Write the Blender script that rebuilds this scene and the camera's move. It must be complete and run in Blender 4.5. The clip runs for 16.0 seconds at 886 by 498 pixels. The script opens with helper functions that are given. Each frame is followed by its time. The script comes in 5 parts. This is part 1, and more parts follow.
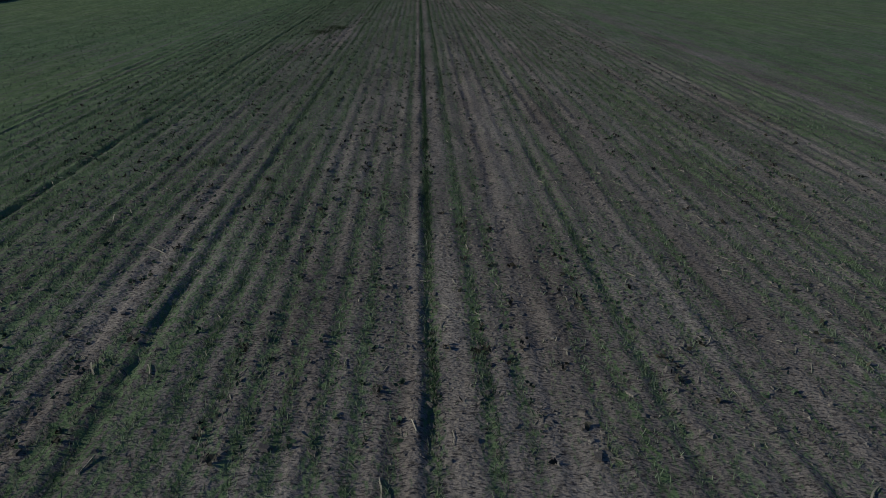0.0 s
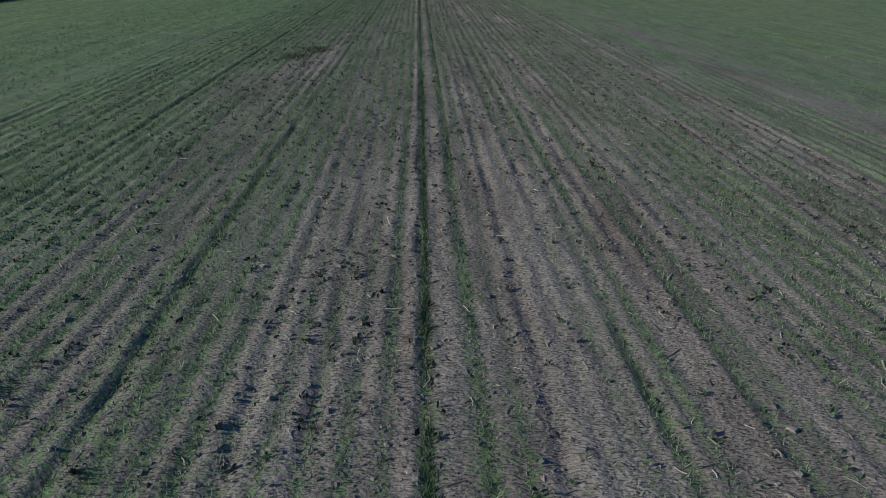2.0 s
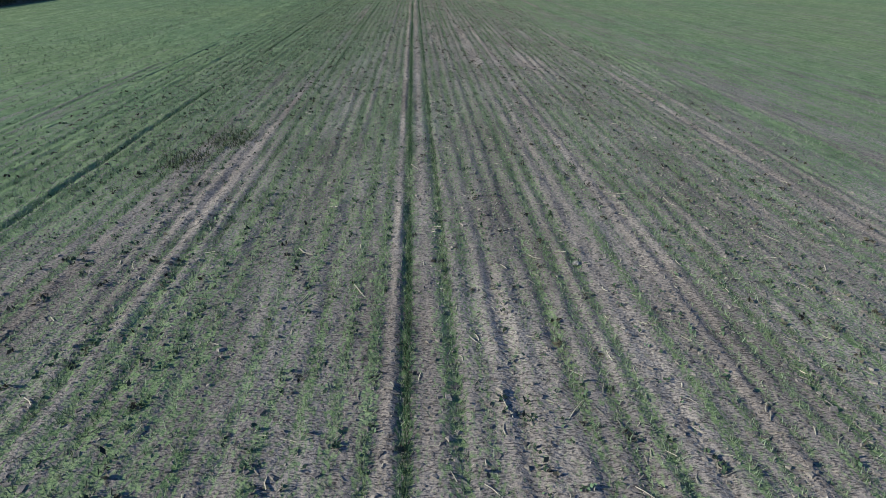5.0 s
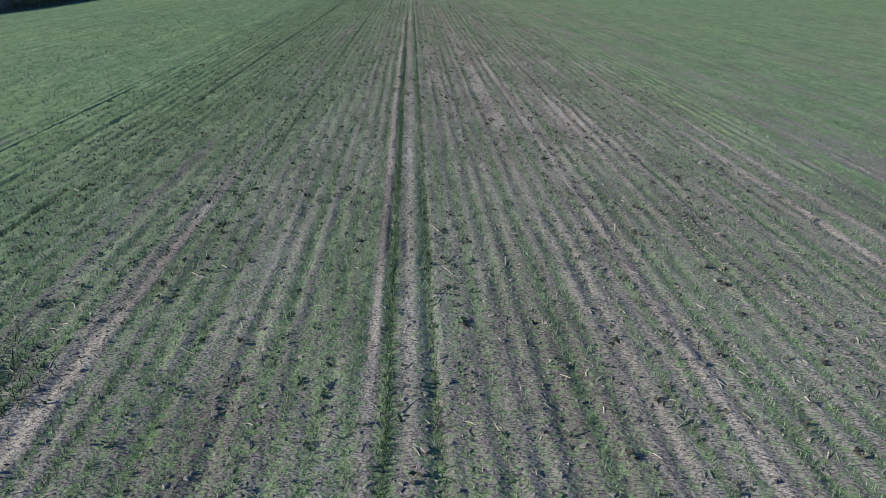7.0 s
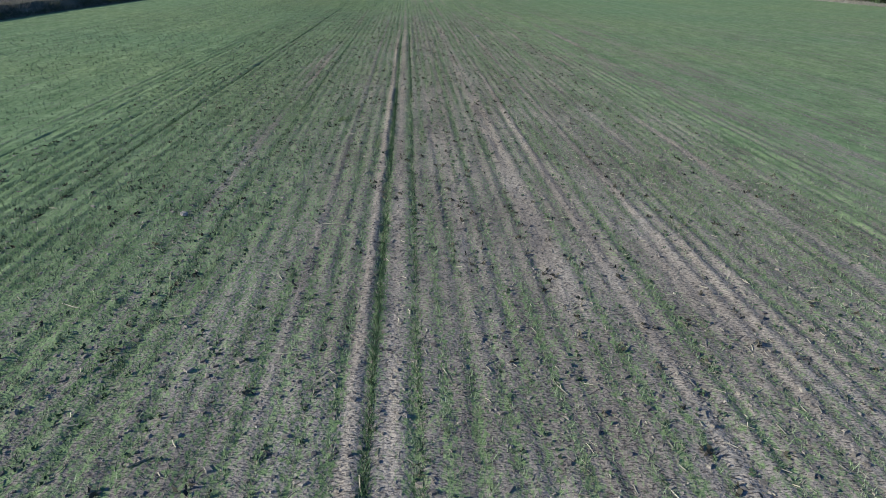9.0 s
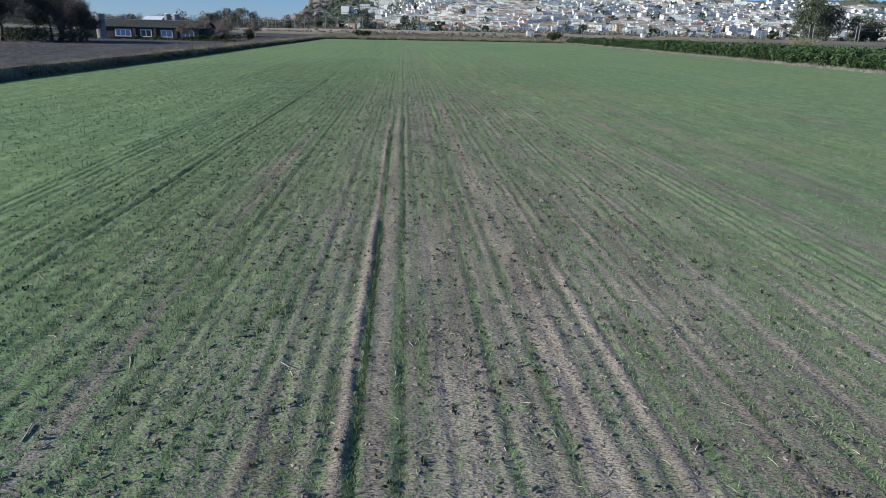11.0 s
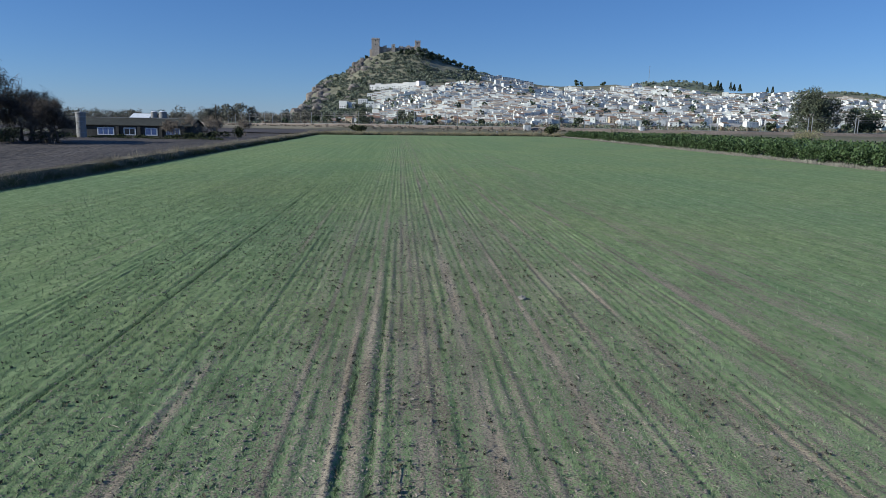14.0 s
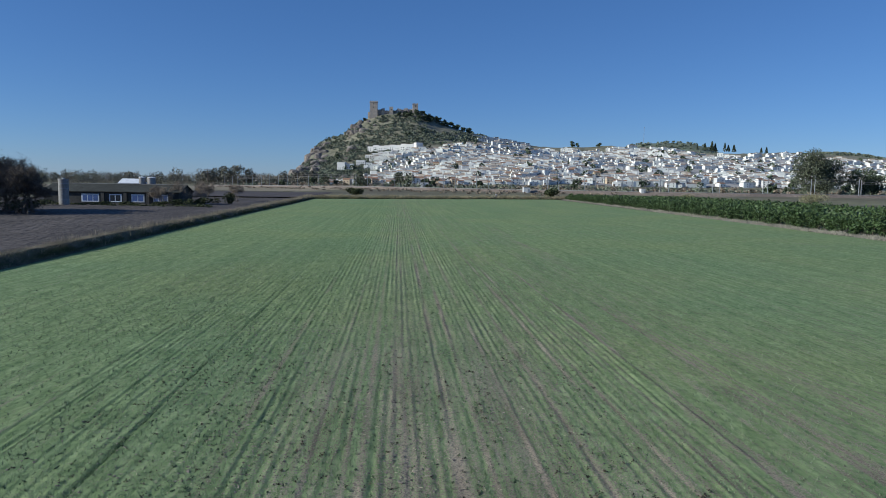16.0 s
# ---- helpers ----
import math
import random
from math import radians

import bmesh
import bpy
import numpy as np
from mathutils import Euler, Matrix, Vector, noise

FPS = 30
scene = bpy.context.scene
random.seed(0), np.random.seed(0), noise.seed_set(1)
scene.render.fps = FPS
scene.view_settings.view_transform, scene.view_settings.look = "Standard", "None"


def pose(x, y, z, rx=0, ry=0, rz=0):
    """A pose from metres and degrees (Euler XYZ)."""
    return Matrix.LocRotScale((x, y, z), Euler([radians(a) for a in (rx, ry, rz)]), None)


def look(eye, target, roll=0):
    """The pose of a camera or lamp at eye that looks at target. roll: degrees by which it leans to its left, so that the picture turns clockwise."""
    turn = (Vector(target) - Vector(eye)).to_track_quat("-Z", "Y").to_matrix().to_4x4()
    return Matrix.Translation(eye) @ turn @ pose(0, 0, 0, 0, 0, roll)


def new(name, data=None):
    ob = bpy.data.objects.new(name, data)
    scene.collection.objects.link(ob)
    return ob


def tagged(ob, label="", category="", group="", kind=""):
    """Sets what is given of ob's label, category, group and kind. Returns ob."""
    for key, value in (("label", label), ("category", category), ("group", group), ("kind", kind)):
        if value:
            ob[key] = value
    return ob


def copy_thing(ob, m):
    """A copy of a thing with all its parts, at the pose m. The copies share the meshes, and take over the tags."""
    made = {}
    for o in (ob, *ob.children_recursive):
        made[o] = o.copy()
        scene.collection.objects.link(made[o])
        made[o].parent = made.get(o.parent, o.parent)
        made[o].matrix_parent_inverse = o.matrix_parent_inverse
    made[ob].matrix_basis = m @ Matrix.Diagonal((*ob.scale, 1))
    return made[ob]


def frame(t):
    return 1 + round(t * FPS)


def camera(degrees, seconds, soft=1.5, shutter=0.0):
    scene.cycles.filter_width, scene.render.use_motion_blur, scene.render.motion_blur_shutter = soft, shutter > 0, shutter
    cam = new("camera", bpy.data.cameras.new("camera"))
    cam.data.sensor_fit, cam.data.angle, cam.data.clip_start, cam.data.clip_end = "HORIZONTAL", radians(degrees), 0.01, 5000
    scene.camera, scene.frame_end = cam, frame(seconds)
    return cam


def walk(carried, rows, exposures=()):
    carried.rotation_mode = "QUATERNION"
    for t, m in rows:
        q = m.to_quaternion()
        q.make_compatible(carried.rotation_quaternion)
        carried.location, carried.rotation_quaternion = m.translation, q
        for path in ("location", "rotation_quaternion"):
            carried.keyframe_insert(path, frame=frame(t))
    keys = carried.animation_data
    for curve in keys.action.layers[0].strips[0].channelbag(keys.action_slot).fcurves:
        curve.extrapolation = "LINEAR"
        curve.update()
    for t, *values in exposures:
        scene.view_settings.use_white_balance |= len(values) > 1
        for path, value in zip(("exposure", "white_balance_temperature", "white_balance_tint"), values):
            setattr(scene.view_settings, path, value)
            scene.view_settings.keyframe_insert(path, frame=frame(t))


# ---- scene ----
PATH = [
    (0.0, -0.121, 0.000, 3.404, -1.82, -23.14, 0.65),
    (0.5, -0.118, 1.481, 3.349, -1.82, -23.11, 0.74),
    (1.0, -0.112, 3.117, 3.339, -1.82, -23.04, 0.82),
    (1.5, -0.102, 4.856, 3.365, -1.83, -22.97, 0.90),
    (2.0, -0.091, 6.644, 3.419, -1.84, -22.96, 0.97),
    (2.5, -0.076, 8.430, 3.491, -1.84, -23.05, 1.04),
    (3.0, -0.058, 10.161, 3.574, -1.85, -23.28, 1.11),
    (5.5, 0.100, 20.361, 3.737, -2.29, -22.58, 1.13),
    (6.0, 0.142, 22.636, 3.787, -2.34, -22.57, 1.07),
    (6.5, 0.182, 24.895, 3.816, -2.39, -22.53, 1.04),
    (7.0, 0.219, 27.154, 3.835, -2.45, -22.40, 1.02),
    (7.5, 0.253, 29.422, 3.851, -2.51, -22.26, 1.02),
    (8.0, 0.285, 31.706, 3.869, -2.57, -22.17, 1.05),
    (8.5, 0.314, 34.006, 3.892, -2.64, -22.20, 1.09),
    (9.0, 0.341, 36.320, 3.917, -2.71, -21.85, 1.16),
    (9.5, 0.364, 38.641, 3.943, -2.78, -20.95, 1.24),
    (10.0, 0.385, 40.958, 3.962, -2.86, -19.60, 1.35),
    (12.5, 0.641, 52.658, 4.179, -3.28, -13.69, 1.19),
    (13.0, 0.734, 55.060, 4.433, -3.31, -12.47, 1.13),
    (13.5, 0.815, 57.425, 4.732, -3.34, -11.26, 1.08),
    (14.0, 0.883, 59.762, 5.064, -3.38, -10.06, 1.03),
    (14.5, 0.937, 62.080, 5.415, -3.43, -8.85, 0.99),
    (15.0, 0.979, 64.386, 5.772, -3.48, -7.66, 0.95),
    (15.5, 1.008, 66.691, 6.123, -3.54, -6.47, 0.91),
    (16.0, 1.023, 69.001, 6.454, -3.60, -5.30, 0.89),
]
EXPOSURES = [(0.0, -1.4, 5850, 3), (1.5, -0.72, 5850, 3), (3.0, -0.14, 5850, 3), (5.5, 0.34, 5850, 3),
             (10.0, 0.38, 5900, 3), (12.5, 0.34, 5950, 3), (16.0, 0.18, 5900, 3)]
cam = camera(64.0, 16.0, soft=0.8)
walk(cam, [(t, pose(x, y, z, 90 + pitch, -roll, yaw)) for t, x, y, z, yaw, pitch, roll in PATH], EXPOSURES)

# ---- daylight ----
SUN_EL, SUN_AZ = radians(24), radians(-101)   # low sun from the left of the rows
world = bpy.data.worlds.new("sky")
scene.world = world
world.use_nodes = True
wn = world.node_tree
sky = wn.nodes.new("ShaderNodeTexSky")
sky.sky_type, sky.sun_disc = "NISHITA", False
sky.sun_elevation, sky.sun_rotation = SUN_EL, SUN_AZ
sky.air_density, sky.dust_density, sky.ozone_density = 0.8, 0.05, 5.0
wn.nodes["Background"].inputs["Strength"].default_value = 0.075
cool = wn.nodes.new("ShaderNodeMix")      # the clear, slightly violet winter air
cool.data_type, cool.blend_type = "RGBA", "MULTIPLY"
cool.inputs["Factor"].default_value, cool.inputs[7].default_value = 1.0, (0.95, 0.97, 1.12, 1)
wn.links.new(sky.outputs[0], cool.inputs[6])
veil = wn.nodes.new("ShaderNodeMix")      # a thin even violet haze over the whole sky
veil.data_type = "RGBA"
veil.inputs["Factor"].default_value, veil.inputs[7].default_value = 0.28, (0.55, 1.75, 4.9, 1)
wn.links.new(cool.outputs[2], veil.inputs[6])
wn.links.new(veil.outputs[2], wn.nodes["Background"].inputs["Color"])
sun = new("sun", bpy.data.lights.new("sun", "SUN"))
sun.data.energy, sun.data.angle, sun.data.color = 4.2, radians(0.6), (1.0, 0.93, 0.82)
sun_dir = Vector((math.sin(SUN_AZ) * math.cos(SUN_EL), math.cos(SUN_AZ) * math.cos(SUN_EL), math.sin(SUN_EL)))
sun.matrix_world = look(tuple(sun_dir * 100), (0, 0, 0))


ROW = 0.285                      # from one drill row to the next


# ---- materials ----
def mat(name, col, rough=0.9, var=0.25, scale=1.0, fine=0.0, fine_scale=12.0, bump=0.0, bump_scale=20.0,
        island=0.0, rand=0.0, tint=None, spec=0.25, stretch=(1, 1, 1)):
    """A surface colour with broad and fine variation, relief, and variation from piece to piece."""
    m = bpy.data.materials.new(name)
    m.use_nodes = True
    nt = m.node_tree
    bs = nt.nodes["Principled BSDF"]
    bs.inputs["Roughness"].default_value = rough
    bs.inputs["Specular IOR Level"].default_value = spec
    geo = nt.nodes.new("ShaderNodeNewGeometry")
    mp = nt.nodes.new("ShaderNodeMapping")
    mp.inputs["Scale"].default_value = stretch
    nt.links.new(geo.outputs["Position"], mp.inputs["Vector"])

    def noise_tex(sc, detail):
        n = nt.nodes.new("ShaderNodeTexNoise")
        n.inputs["Scale"].default_value, n.inputs["Detail"].default_value = sc, detail
        nt.links.new(mp.outputs["Vector"], n.inputs["Vector"])
        return n.outputs["Fac"]

    def ramp(fac, lo, hi, a=0.3, b=0.7):
        r = nt.nodes.new("ShaderNodeValToRGB")
        e = r.color_ramp.elements
        e[0].position, e[1].position = a, b
        e[0].color, e[1].color = (*lo, 1), (*hi, 1)
        nt.links.new(fac, r.inputs["Fac"])
        return r.outputs["Color"]

    def times(a, b):
        x = nt.nodes.new("ShaderNodeMix")
        x.data_type, x.blend_type = "RGBA", "MULTIPLY"
        x.inputs["Factor"].default_value = 1
        nt.links.new(a, x.inputs[6])
        nt.links.new(b, x.inputs[7])
        return x.outputs[2]

    far = tint or [min(1, c * (1 + var)) for c in col]
    out = ramp(noise_tex(scale, 5), [c * (1 - var) for c in col], far)
    if fine:
        out = times(out, ramp(noise_tex(fine_scale, 8), [1 - fine] * 3, [1 + fine] * 3))
    if island:
        out = times(out, ramp(geo.outputs["Random Per Island"], [1 - island] * 3, [1 + island, 1 + island, 1 + island * 0.6], 0, 1))
    if rand:
        oi = nt.nodes.new("ShaderNodeObjectInfo")
        out = times(out, ramp(oi.outputs["Random"], [1 - rand] * 3, [1 + rand * 0.6, 1 + rand * 0.4, 1], 0, 1))
    nt.links.new(out, bs.inputs["Base Color"])
    if bump:
        b = nt.nodes.new("ShaderNodeBump")
        b.inputs["Strength"].default_value, b.inputs["Distance"].default_value = 1.0, bump
        nt.links.new(noise_tex(bump_scale, 6), b.inputs["Height"])
        nt.links.new(b.outputs["Normal"], bs.inputs["Normal"])
    return m


def field_material():
    """Pale crusted loam, seedlings' green where the attribute 'cover' says that the crop stands thick."""
    m = bpy.data.materials.new("crop_field")
    m.use_nodes = True
    nt = m.node_tree
    bs = nt.nodes["Principled BSDF"]
    bs.inputs["Roughness"].default_value, bs.inputs["Specular IOR Level"].default_value = 0.95, 0.1
    geo = nt.nodes.new("ShaderNodeNewGeometry")

    def noise_tex(sc, detail, stretch=(1, 1, 1)):
        mp = nt.nodes.new("ShaderNodeMapping")
        mp.inputs["Scale"].default_value = stretch
        nt.links.new(geo.outputs["Position"], mp.inputs["Vector"])
        n = nt.nodes.new("ShaderNodeTexNoise")
        n.inputs["Scale"].default_value, n.inputs["Detail"].default_value = sc, detail
        nt.links.new(mp.outputs["Vector"], n.inputs["Vector"])
        return n.outputs["Fac"]

    def ramp(fac, stops):
        r = nt.nodes.new("ShaderNodeValToRGB")
        e = r.color_ramp.elements
        while len(e) < len(stops):
            e.new(0.5)
        for k, (p, c) in enumerate(stops):
            e[k].position, e[k].color = p, (*c, 1)
        nt.links.new(fac, r.inputs["Fac"])
        return r.outputs["Color"]

    def mix(fac, a, b, kind="MIX"):
        x = nt.nodes.new("ShaderNodeMix")
        x.data_type, x.blend_type = "RGBA", kind
        if isinstance(fac, float):
            x.inputs["Factor"].default_value = fac
        else:
            nt.links.new(fac, x.inputs["Factor"])
        nt.links.new(a, x.inputs[6])
        nt.links.new(b, x.inputs[7])
        return x.outputs[2]

    def calc(op, a, b):
        x = nt.nodes.new("ShaderNodeMath")
        x.operation = op
        for k, v in enumerate((a, b)):
            if isinstance(v, (int, float)):
                x.inputs[k].default_value = v
            else:
                nt.links.new(v, x.inputs[k])
        return x.outputs[0]

    soil = ramp(noise_tex(0.9, 6, (1, 0.25, 1)), [(0.3, SOIL_DARK), (0.5, SOIL_MID), (0.7, SOIL_PALE)])
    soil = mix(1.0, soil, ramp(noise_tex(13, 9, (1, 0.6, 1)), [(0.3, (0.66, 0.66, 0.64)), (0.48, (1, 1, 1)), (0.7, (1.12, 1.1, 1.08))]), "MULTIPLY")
    # dark dashes across the rows: soil grain, and small cast shadows painted in
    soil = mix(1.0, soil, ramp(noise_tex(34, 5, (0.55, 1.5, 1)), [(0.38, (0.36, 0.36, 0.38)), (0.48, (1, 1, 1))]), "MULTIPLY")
    green = ramp(noise_tex(2.6, 8, (1, 0.22, 1)), [(0.3, CROP_DEEP), (0.7, CROP_PALE)])
    green = mix(1.0, green, ramp(noise_tex(1.6, 3, (1, 0.012, 1)), [(0.3, (0.86, 0.88, 0.88)), (0.7, (1.14, 1.1, 1.1))]), "MULTIPLY")
    green = mix(1.0, green, ramp(noise_tex(0.06, 4), [(0.35, (0.93, 0.97, 0.97)), (0.65, (1.08, 1.03, 0.97))]), "MULTIPLY")
    green = mix(1.0, green, ramp(noise_tex(7, 7, (1, 0.4, 1)), [(0.32, (0.66, 0.72, 0.7)), (0.5, (1, 1, 1)), (0.68, (1.2, 1.16, 1.16))]), "MULTIPLY")
    att = nt.nodes.new("ShaderNodeAttribute")
    att.attribute_name = "cover"
    soil = mix(1.0, soil, ramp(att.outputs["Fac"], [(0.06, (1.34, 1.31, 1.27)), (0.36, (1, 1, 1.03))]), "MULTIPLY")   # dry crust where nothing grows
    speck = noise_tex(30, 9, (1, 0.4, 1))
    # the drill lines of the outer field, too fine for the sheet's own grid
    axes = nt.nodes.new("ShaderNodeSeparateXYZ")
    nt.links.new(geo.outputs["Position"], axes.inputs[0])
    line = calc("COSINE", calc("MULTIPLY", axes.outputs["X"], 2 * math.pi / ROW), 0.0)
    tan = nt.nodes.new("ShaderNodeMapRange")         # the loam turns from grey to tan along the field
    nt.links.new(axes.outputs["Y"], tan.inputs["Value"])
    for k, v in enumerate((42.0, 70.0, 0.0, 1.0)):
        tan.inputs[k + 1].default_value = v
    soil = mix(1.0, soil, ramp(tan.outputs[0], [(0.0, (1, 1, 1)), (1.0, (1.03, 1.01, 0.90))]), "MULTIPLY")
    outer = nt.nodes.new("ShaderNodeMapRange")
    nt.links.new(calc("ABSOLUTE", axes.outputs["X"], 0.0), outer.inputs["Value"])
    for k, v in enumerate((6.0, 8.5, 0.0, 1.0)):
        outer.inputs[k + 1].default_value = v
    gaps = calc("MULTIPLY", calc("SUBTRACT", noise_tex(3.2, 4, (1, 0.02, 1)), 0.5), 1.5)      # rows that came up thin
    patchy = calc("MULTIPLY", calc("SUBTRACT", noise_tex(2.2, 6, (1, 0.5, 1)), 0.5), 0.9)
    lines = calc("MULTIPLY", outer.outputs[0], calc("ADD", calc("ADD", calc("MULTIPLY", line, 0.16), gaps), patchy))
    cover = calc("ADD", att.outputs["Fac"], lines)
    fac = calc("MULTIPLY", calc("ADD", calc("SUBTRACT", cover, 0.5), calc("MULTIPLY", calc("SUBTRACT", speck, 0.5), 2.4)), 2.0)
    clamp = nt.nodes.new("ShaderNodeClamp")
    nt.links.new(calc("ADD", fac, 0.42), clamp.inputs["Value"])
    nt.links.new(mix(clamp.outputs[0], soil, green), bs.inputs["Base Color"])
    b = nt.nodes.new("ShaderNodeBump")
    b.inputs["Strength"].default_value, b.inputs["Distance"].default_value = 1.0, 0.03
    nt.links.new(noise_tex(27, 6, (0.8, 1.3, 1)), b.inputs["Height"])
    nt.links.new(b.outputs["Normal"], bs.inputs["Normal"])
    return m


SOIL_DARK, SOIL_MID, SOIL_PALE = (0.190, 0.158, 0.131), (0.302, 0.256, 0.212), (0.392, 0.338, 0.280)
CROP_DEEP, CROP_PALE = (0.158, 0.228, 0.098), (0.268, 0.346, 0.168)
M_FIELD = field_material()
M_CLOD = mat("soil_clod", (0.225, 0.192, 0.172), var=0.3, scale=3, fine=0.3, fine_scale=60, island=0.4)
M_ROSETTE = mat("weed_rosette", (0.085, 0.125, 0.07), rough=0.6, var=0.3, scale=1.5, island=0.5)
M_RESIDUE = mat("rotted_leaf", (0.085, 0.075, 0.058), var=0.4, scale=4, island=0.6)
M_BLADE = mat("seedling_blade", (0.180, 0.232, 0.142), rough=0.6, var=0.3, scale=0.8, island=0.5, tint=(0.262, 0.305, 0.205))
# dark green of its own, and darker for the shade in the furrow
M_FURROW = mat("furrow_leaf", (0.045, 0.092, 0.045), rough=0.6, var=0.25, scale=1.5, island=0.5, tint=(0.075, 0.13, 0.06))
M_TUFT = mat("weed_tuft", (0.165, 0.225, 0.11), rough=0.6, var=0.25, scale=2, island=0.4, tint=(0.23, 0.275, 0.14))
M_STRAW = mat("dry_stalk", (0.34, 0.30, 0.25), var=0.4, scale=5, island=0.6)
M_ROCK = mat("field_stone", (0.33, 0.30, 0.265), var=0.3, scale=8, fine=0.2, fine_scale=40, bump=0.01)
M_GROUND = mat("far_land", (0.145, 0.125, 0.09), var=0.35, scale=0.012, fine=0.25, fine_scale=0.3, tint=(0.23, 0.22, 0.13), stretch=(0.35, 1, 1))
M_PLOUGH = mat("ploughed_soil", (0.09, 0.075, 0.066), var=0.3, scale=0.12, fine=0.35, fine_scale=2.2, bump=0.25, bump_scale=1.6, stretch=(1, 0.3, 1))
M_DARKSOIL = mat("dark_tilled_soil", (0.085, 0.07, 0.065), var=0.25, scale=0.05, fine=0.25, fine_scale=1.0)
M_STUBBLE = mat("pale_stubble", (0.26, 0.22, 0.15), var=0.25, scale=0.02, fine=0.2, fine_scale=0.5, stretch=(0.3, 1, 1))
M_BANK = mat("bank_earth", (0.11, 0.10, 0.065), var=0.35, scale=0.6, fine=0.3, fine_scale=5, bump=0.1, bump_scale=4)
M_VERGE = mat("verge_grass", (0.055, 0.065, 0.03), rough=0.8, var=0.35, scale=0.4, island=0.5)
M_DRY = mat("dry_reed", (0.33, 0.28, 0.19), rough=0.85, var=0.3, scale=0.15, island=0.4)
M_DRYDARK = mat("dry_weeds", (0.30, 0.255, 0.20), rough=0.85, var=0.35, scale=0.3, island=0.4)
M_REED = mat("tan_cane", (0.24, 0.225, 0.14), rough=0.85, var=0.3, scale=0.2, island=0.4)
M_PALEGRASS = mat("bleached_grass", (0.31, 0.285, 0.25), rough=0.85, var=0.25, scale=0.3, island=0.35)
M_BALLAST = mat("rail_bank", (0.22, 0.175, 0.14), var=0.25, scale=0.05, fine=0.25, fine_scale=0.8)
M_ORCHARD = mat("orchard_leaf", (0.06, 0.10, 0.038), rough=0.55, var=0.3, scale=0.25, island=0.28, tint=(0.085, 0.13, 0.05))
# lifted slightly: haze over the hill and town put into the leaf colour
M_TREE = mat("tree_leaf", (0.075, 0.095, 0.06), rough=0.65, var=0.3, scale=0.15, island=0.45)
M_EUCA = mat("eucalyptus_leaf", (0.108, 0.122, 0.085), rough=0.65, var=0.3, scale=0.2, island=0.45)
# scrub and far woods paler and greyer: distance haze painted into the leaves
M_SCRUB = mat("hazed_scrub_leaf", (0.17, 0.19, 0.145), rough=0.8, var=0.25, scale=0.03, island=0.3)
M_WOOD = mat("hazed_woodland", (0.185, 0.195, 0.165), rough=0.85, var=0.35, scale=0.012, island=0.4, tint=(0.20, 0.18, 0.155))
M_BARE = mat("bare_twig", (0.125, 0.10, 0.085), rough=0.9, var=0.3, scale=1, island=0.3)
M_PALEBARE = mat("pale_bare_twig", (0.26, 0.21, 0.17), rough=0.9, var=0.3, scale=0.5, island=0.3)
# bare woods paled likewise, with the haze across the plain in their colour
M_BAREWOOD = mat("hazed_bare_woodland", (0.175, 0.155, 0.135), rough=0.9, var=0.3, scale=0.02, island=0.3)
M_BARK = mat("bark", (0.12, 0.095, 0.075), var=0.3, scale=2, fine=0.25, fine_scale=15)
# grass paled, so that the low contrast of haze lies in its colour
M_HILL = mat("hazed_hill_grass", (0.19, 0.19, 0.13), var=0.25, scale=0.02, fine=0.3, fine_scale=0.12, tint=(0.25, 0.23, 0.165))
M_STREET = mat("pale_street", (0.36, 0.34, 0.32), var=0.2, scale=0.03, fine=0.2, fine_scale=0.3)
M_CRAG = mat("crag_rock", (0.205, 0.178, 0.157), var=0.35, scale=0.04, fine=0.35, fine_scale=0.2)
M_CASTLE = mat("castle_stone", (0.44, 0.375, 0.32), var=0.2, scale=0.06, fine=0.2, fine_scale=0.6, bump=0.3, bump_scale=0.8)
M_WHITE = mat("limewashed_wall", (0.74, 0.735, 0.73), rough=0.85, var=0.06, scale=0.05, rand=0.12)
M_WHITE_FAR = mat("limewashed_walls_far", (0.74, 0.735, 0.73), rough=0.85, var=0.08, scale=0.02, island=0.25)
M_OCHRE = mat("ochre_wall", (0.62, 0.5, 0.36), rough=0.85, var=0.1, scale=0.05, rand=0.2)
M_TILE = mat("clay_roof", (0.30, 0.19, 0.135), rough=0.85, var=0.25, scale=0.1, rand=0.25)
# greyer than the near roofs: the haze in front is painted in
M_TILE_FAR = mat("hazed_clay_roofs", (0.36, 0.29, 0.25), rough=0.85, var=0.3, scale=0.05, island=0.4)
M_FLAT = mat("terrace_roof", (0.42, 0.36, 0.32), rough=0.9, var=0.2, scale=0.1, rand=0.2)
M_DARKPANE = mat("dark_window", (0.035, 0.04, 0.05), rough=0.25, var=0.2, scale=0.5, spec=0.5)
# panes greyed to the mid-tone that haze gives dark windows
M_GREYPANE = mat("hazed_window", (0.11, 0.11, 0.12), rough=0.5, var=0.3, scale=0.5, island=0.6)
M_SHEDWALL = mat("stained_render", (0.075, 0.072, 0.066), var=0.3, scale=0.3, fine=0.25, fine_scale=2.5)
M_SHEDROOF = mat("fibre_cement_roof", (0.055, 0.056, 0.048), var=0.25, scale=0.2, fine=0.25, fine_scale=1.5)
M_FRAME = mat("white_painted_frame", (0.75, 0.76, 0.78), var=0.08, scale=1.0)
M_BLUE = mat("blue_pane", (0.10, 0.15, 0.32), rough=0.3, var=0.15, scale=1.0, spec=0.5)
M_CONCRETE = mat("grey_concrete", (0.30, 0.285, 0.275), var=0.2, scale=0.4, fine=0.2, fine_scale=3, bump=0.02, bump_scale=5)
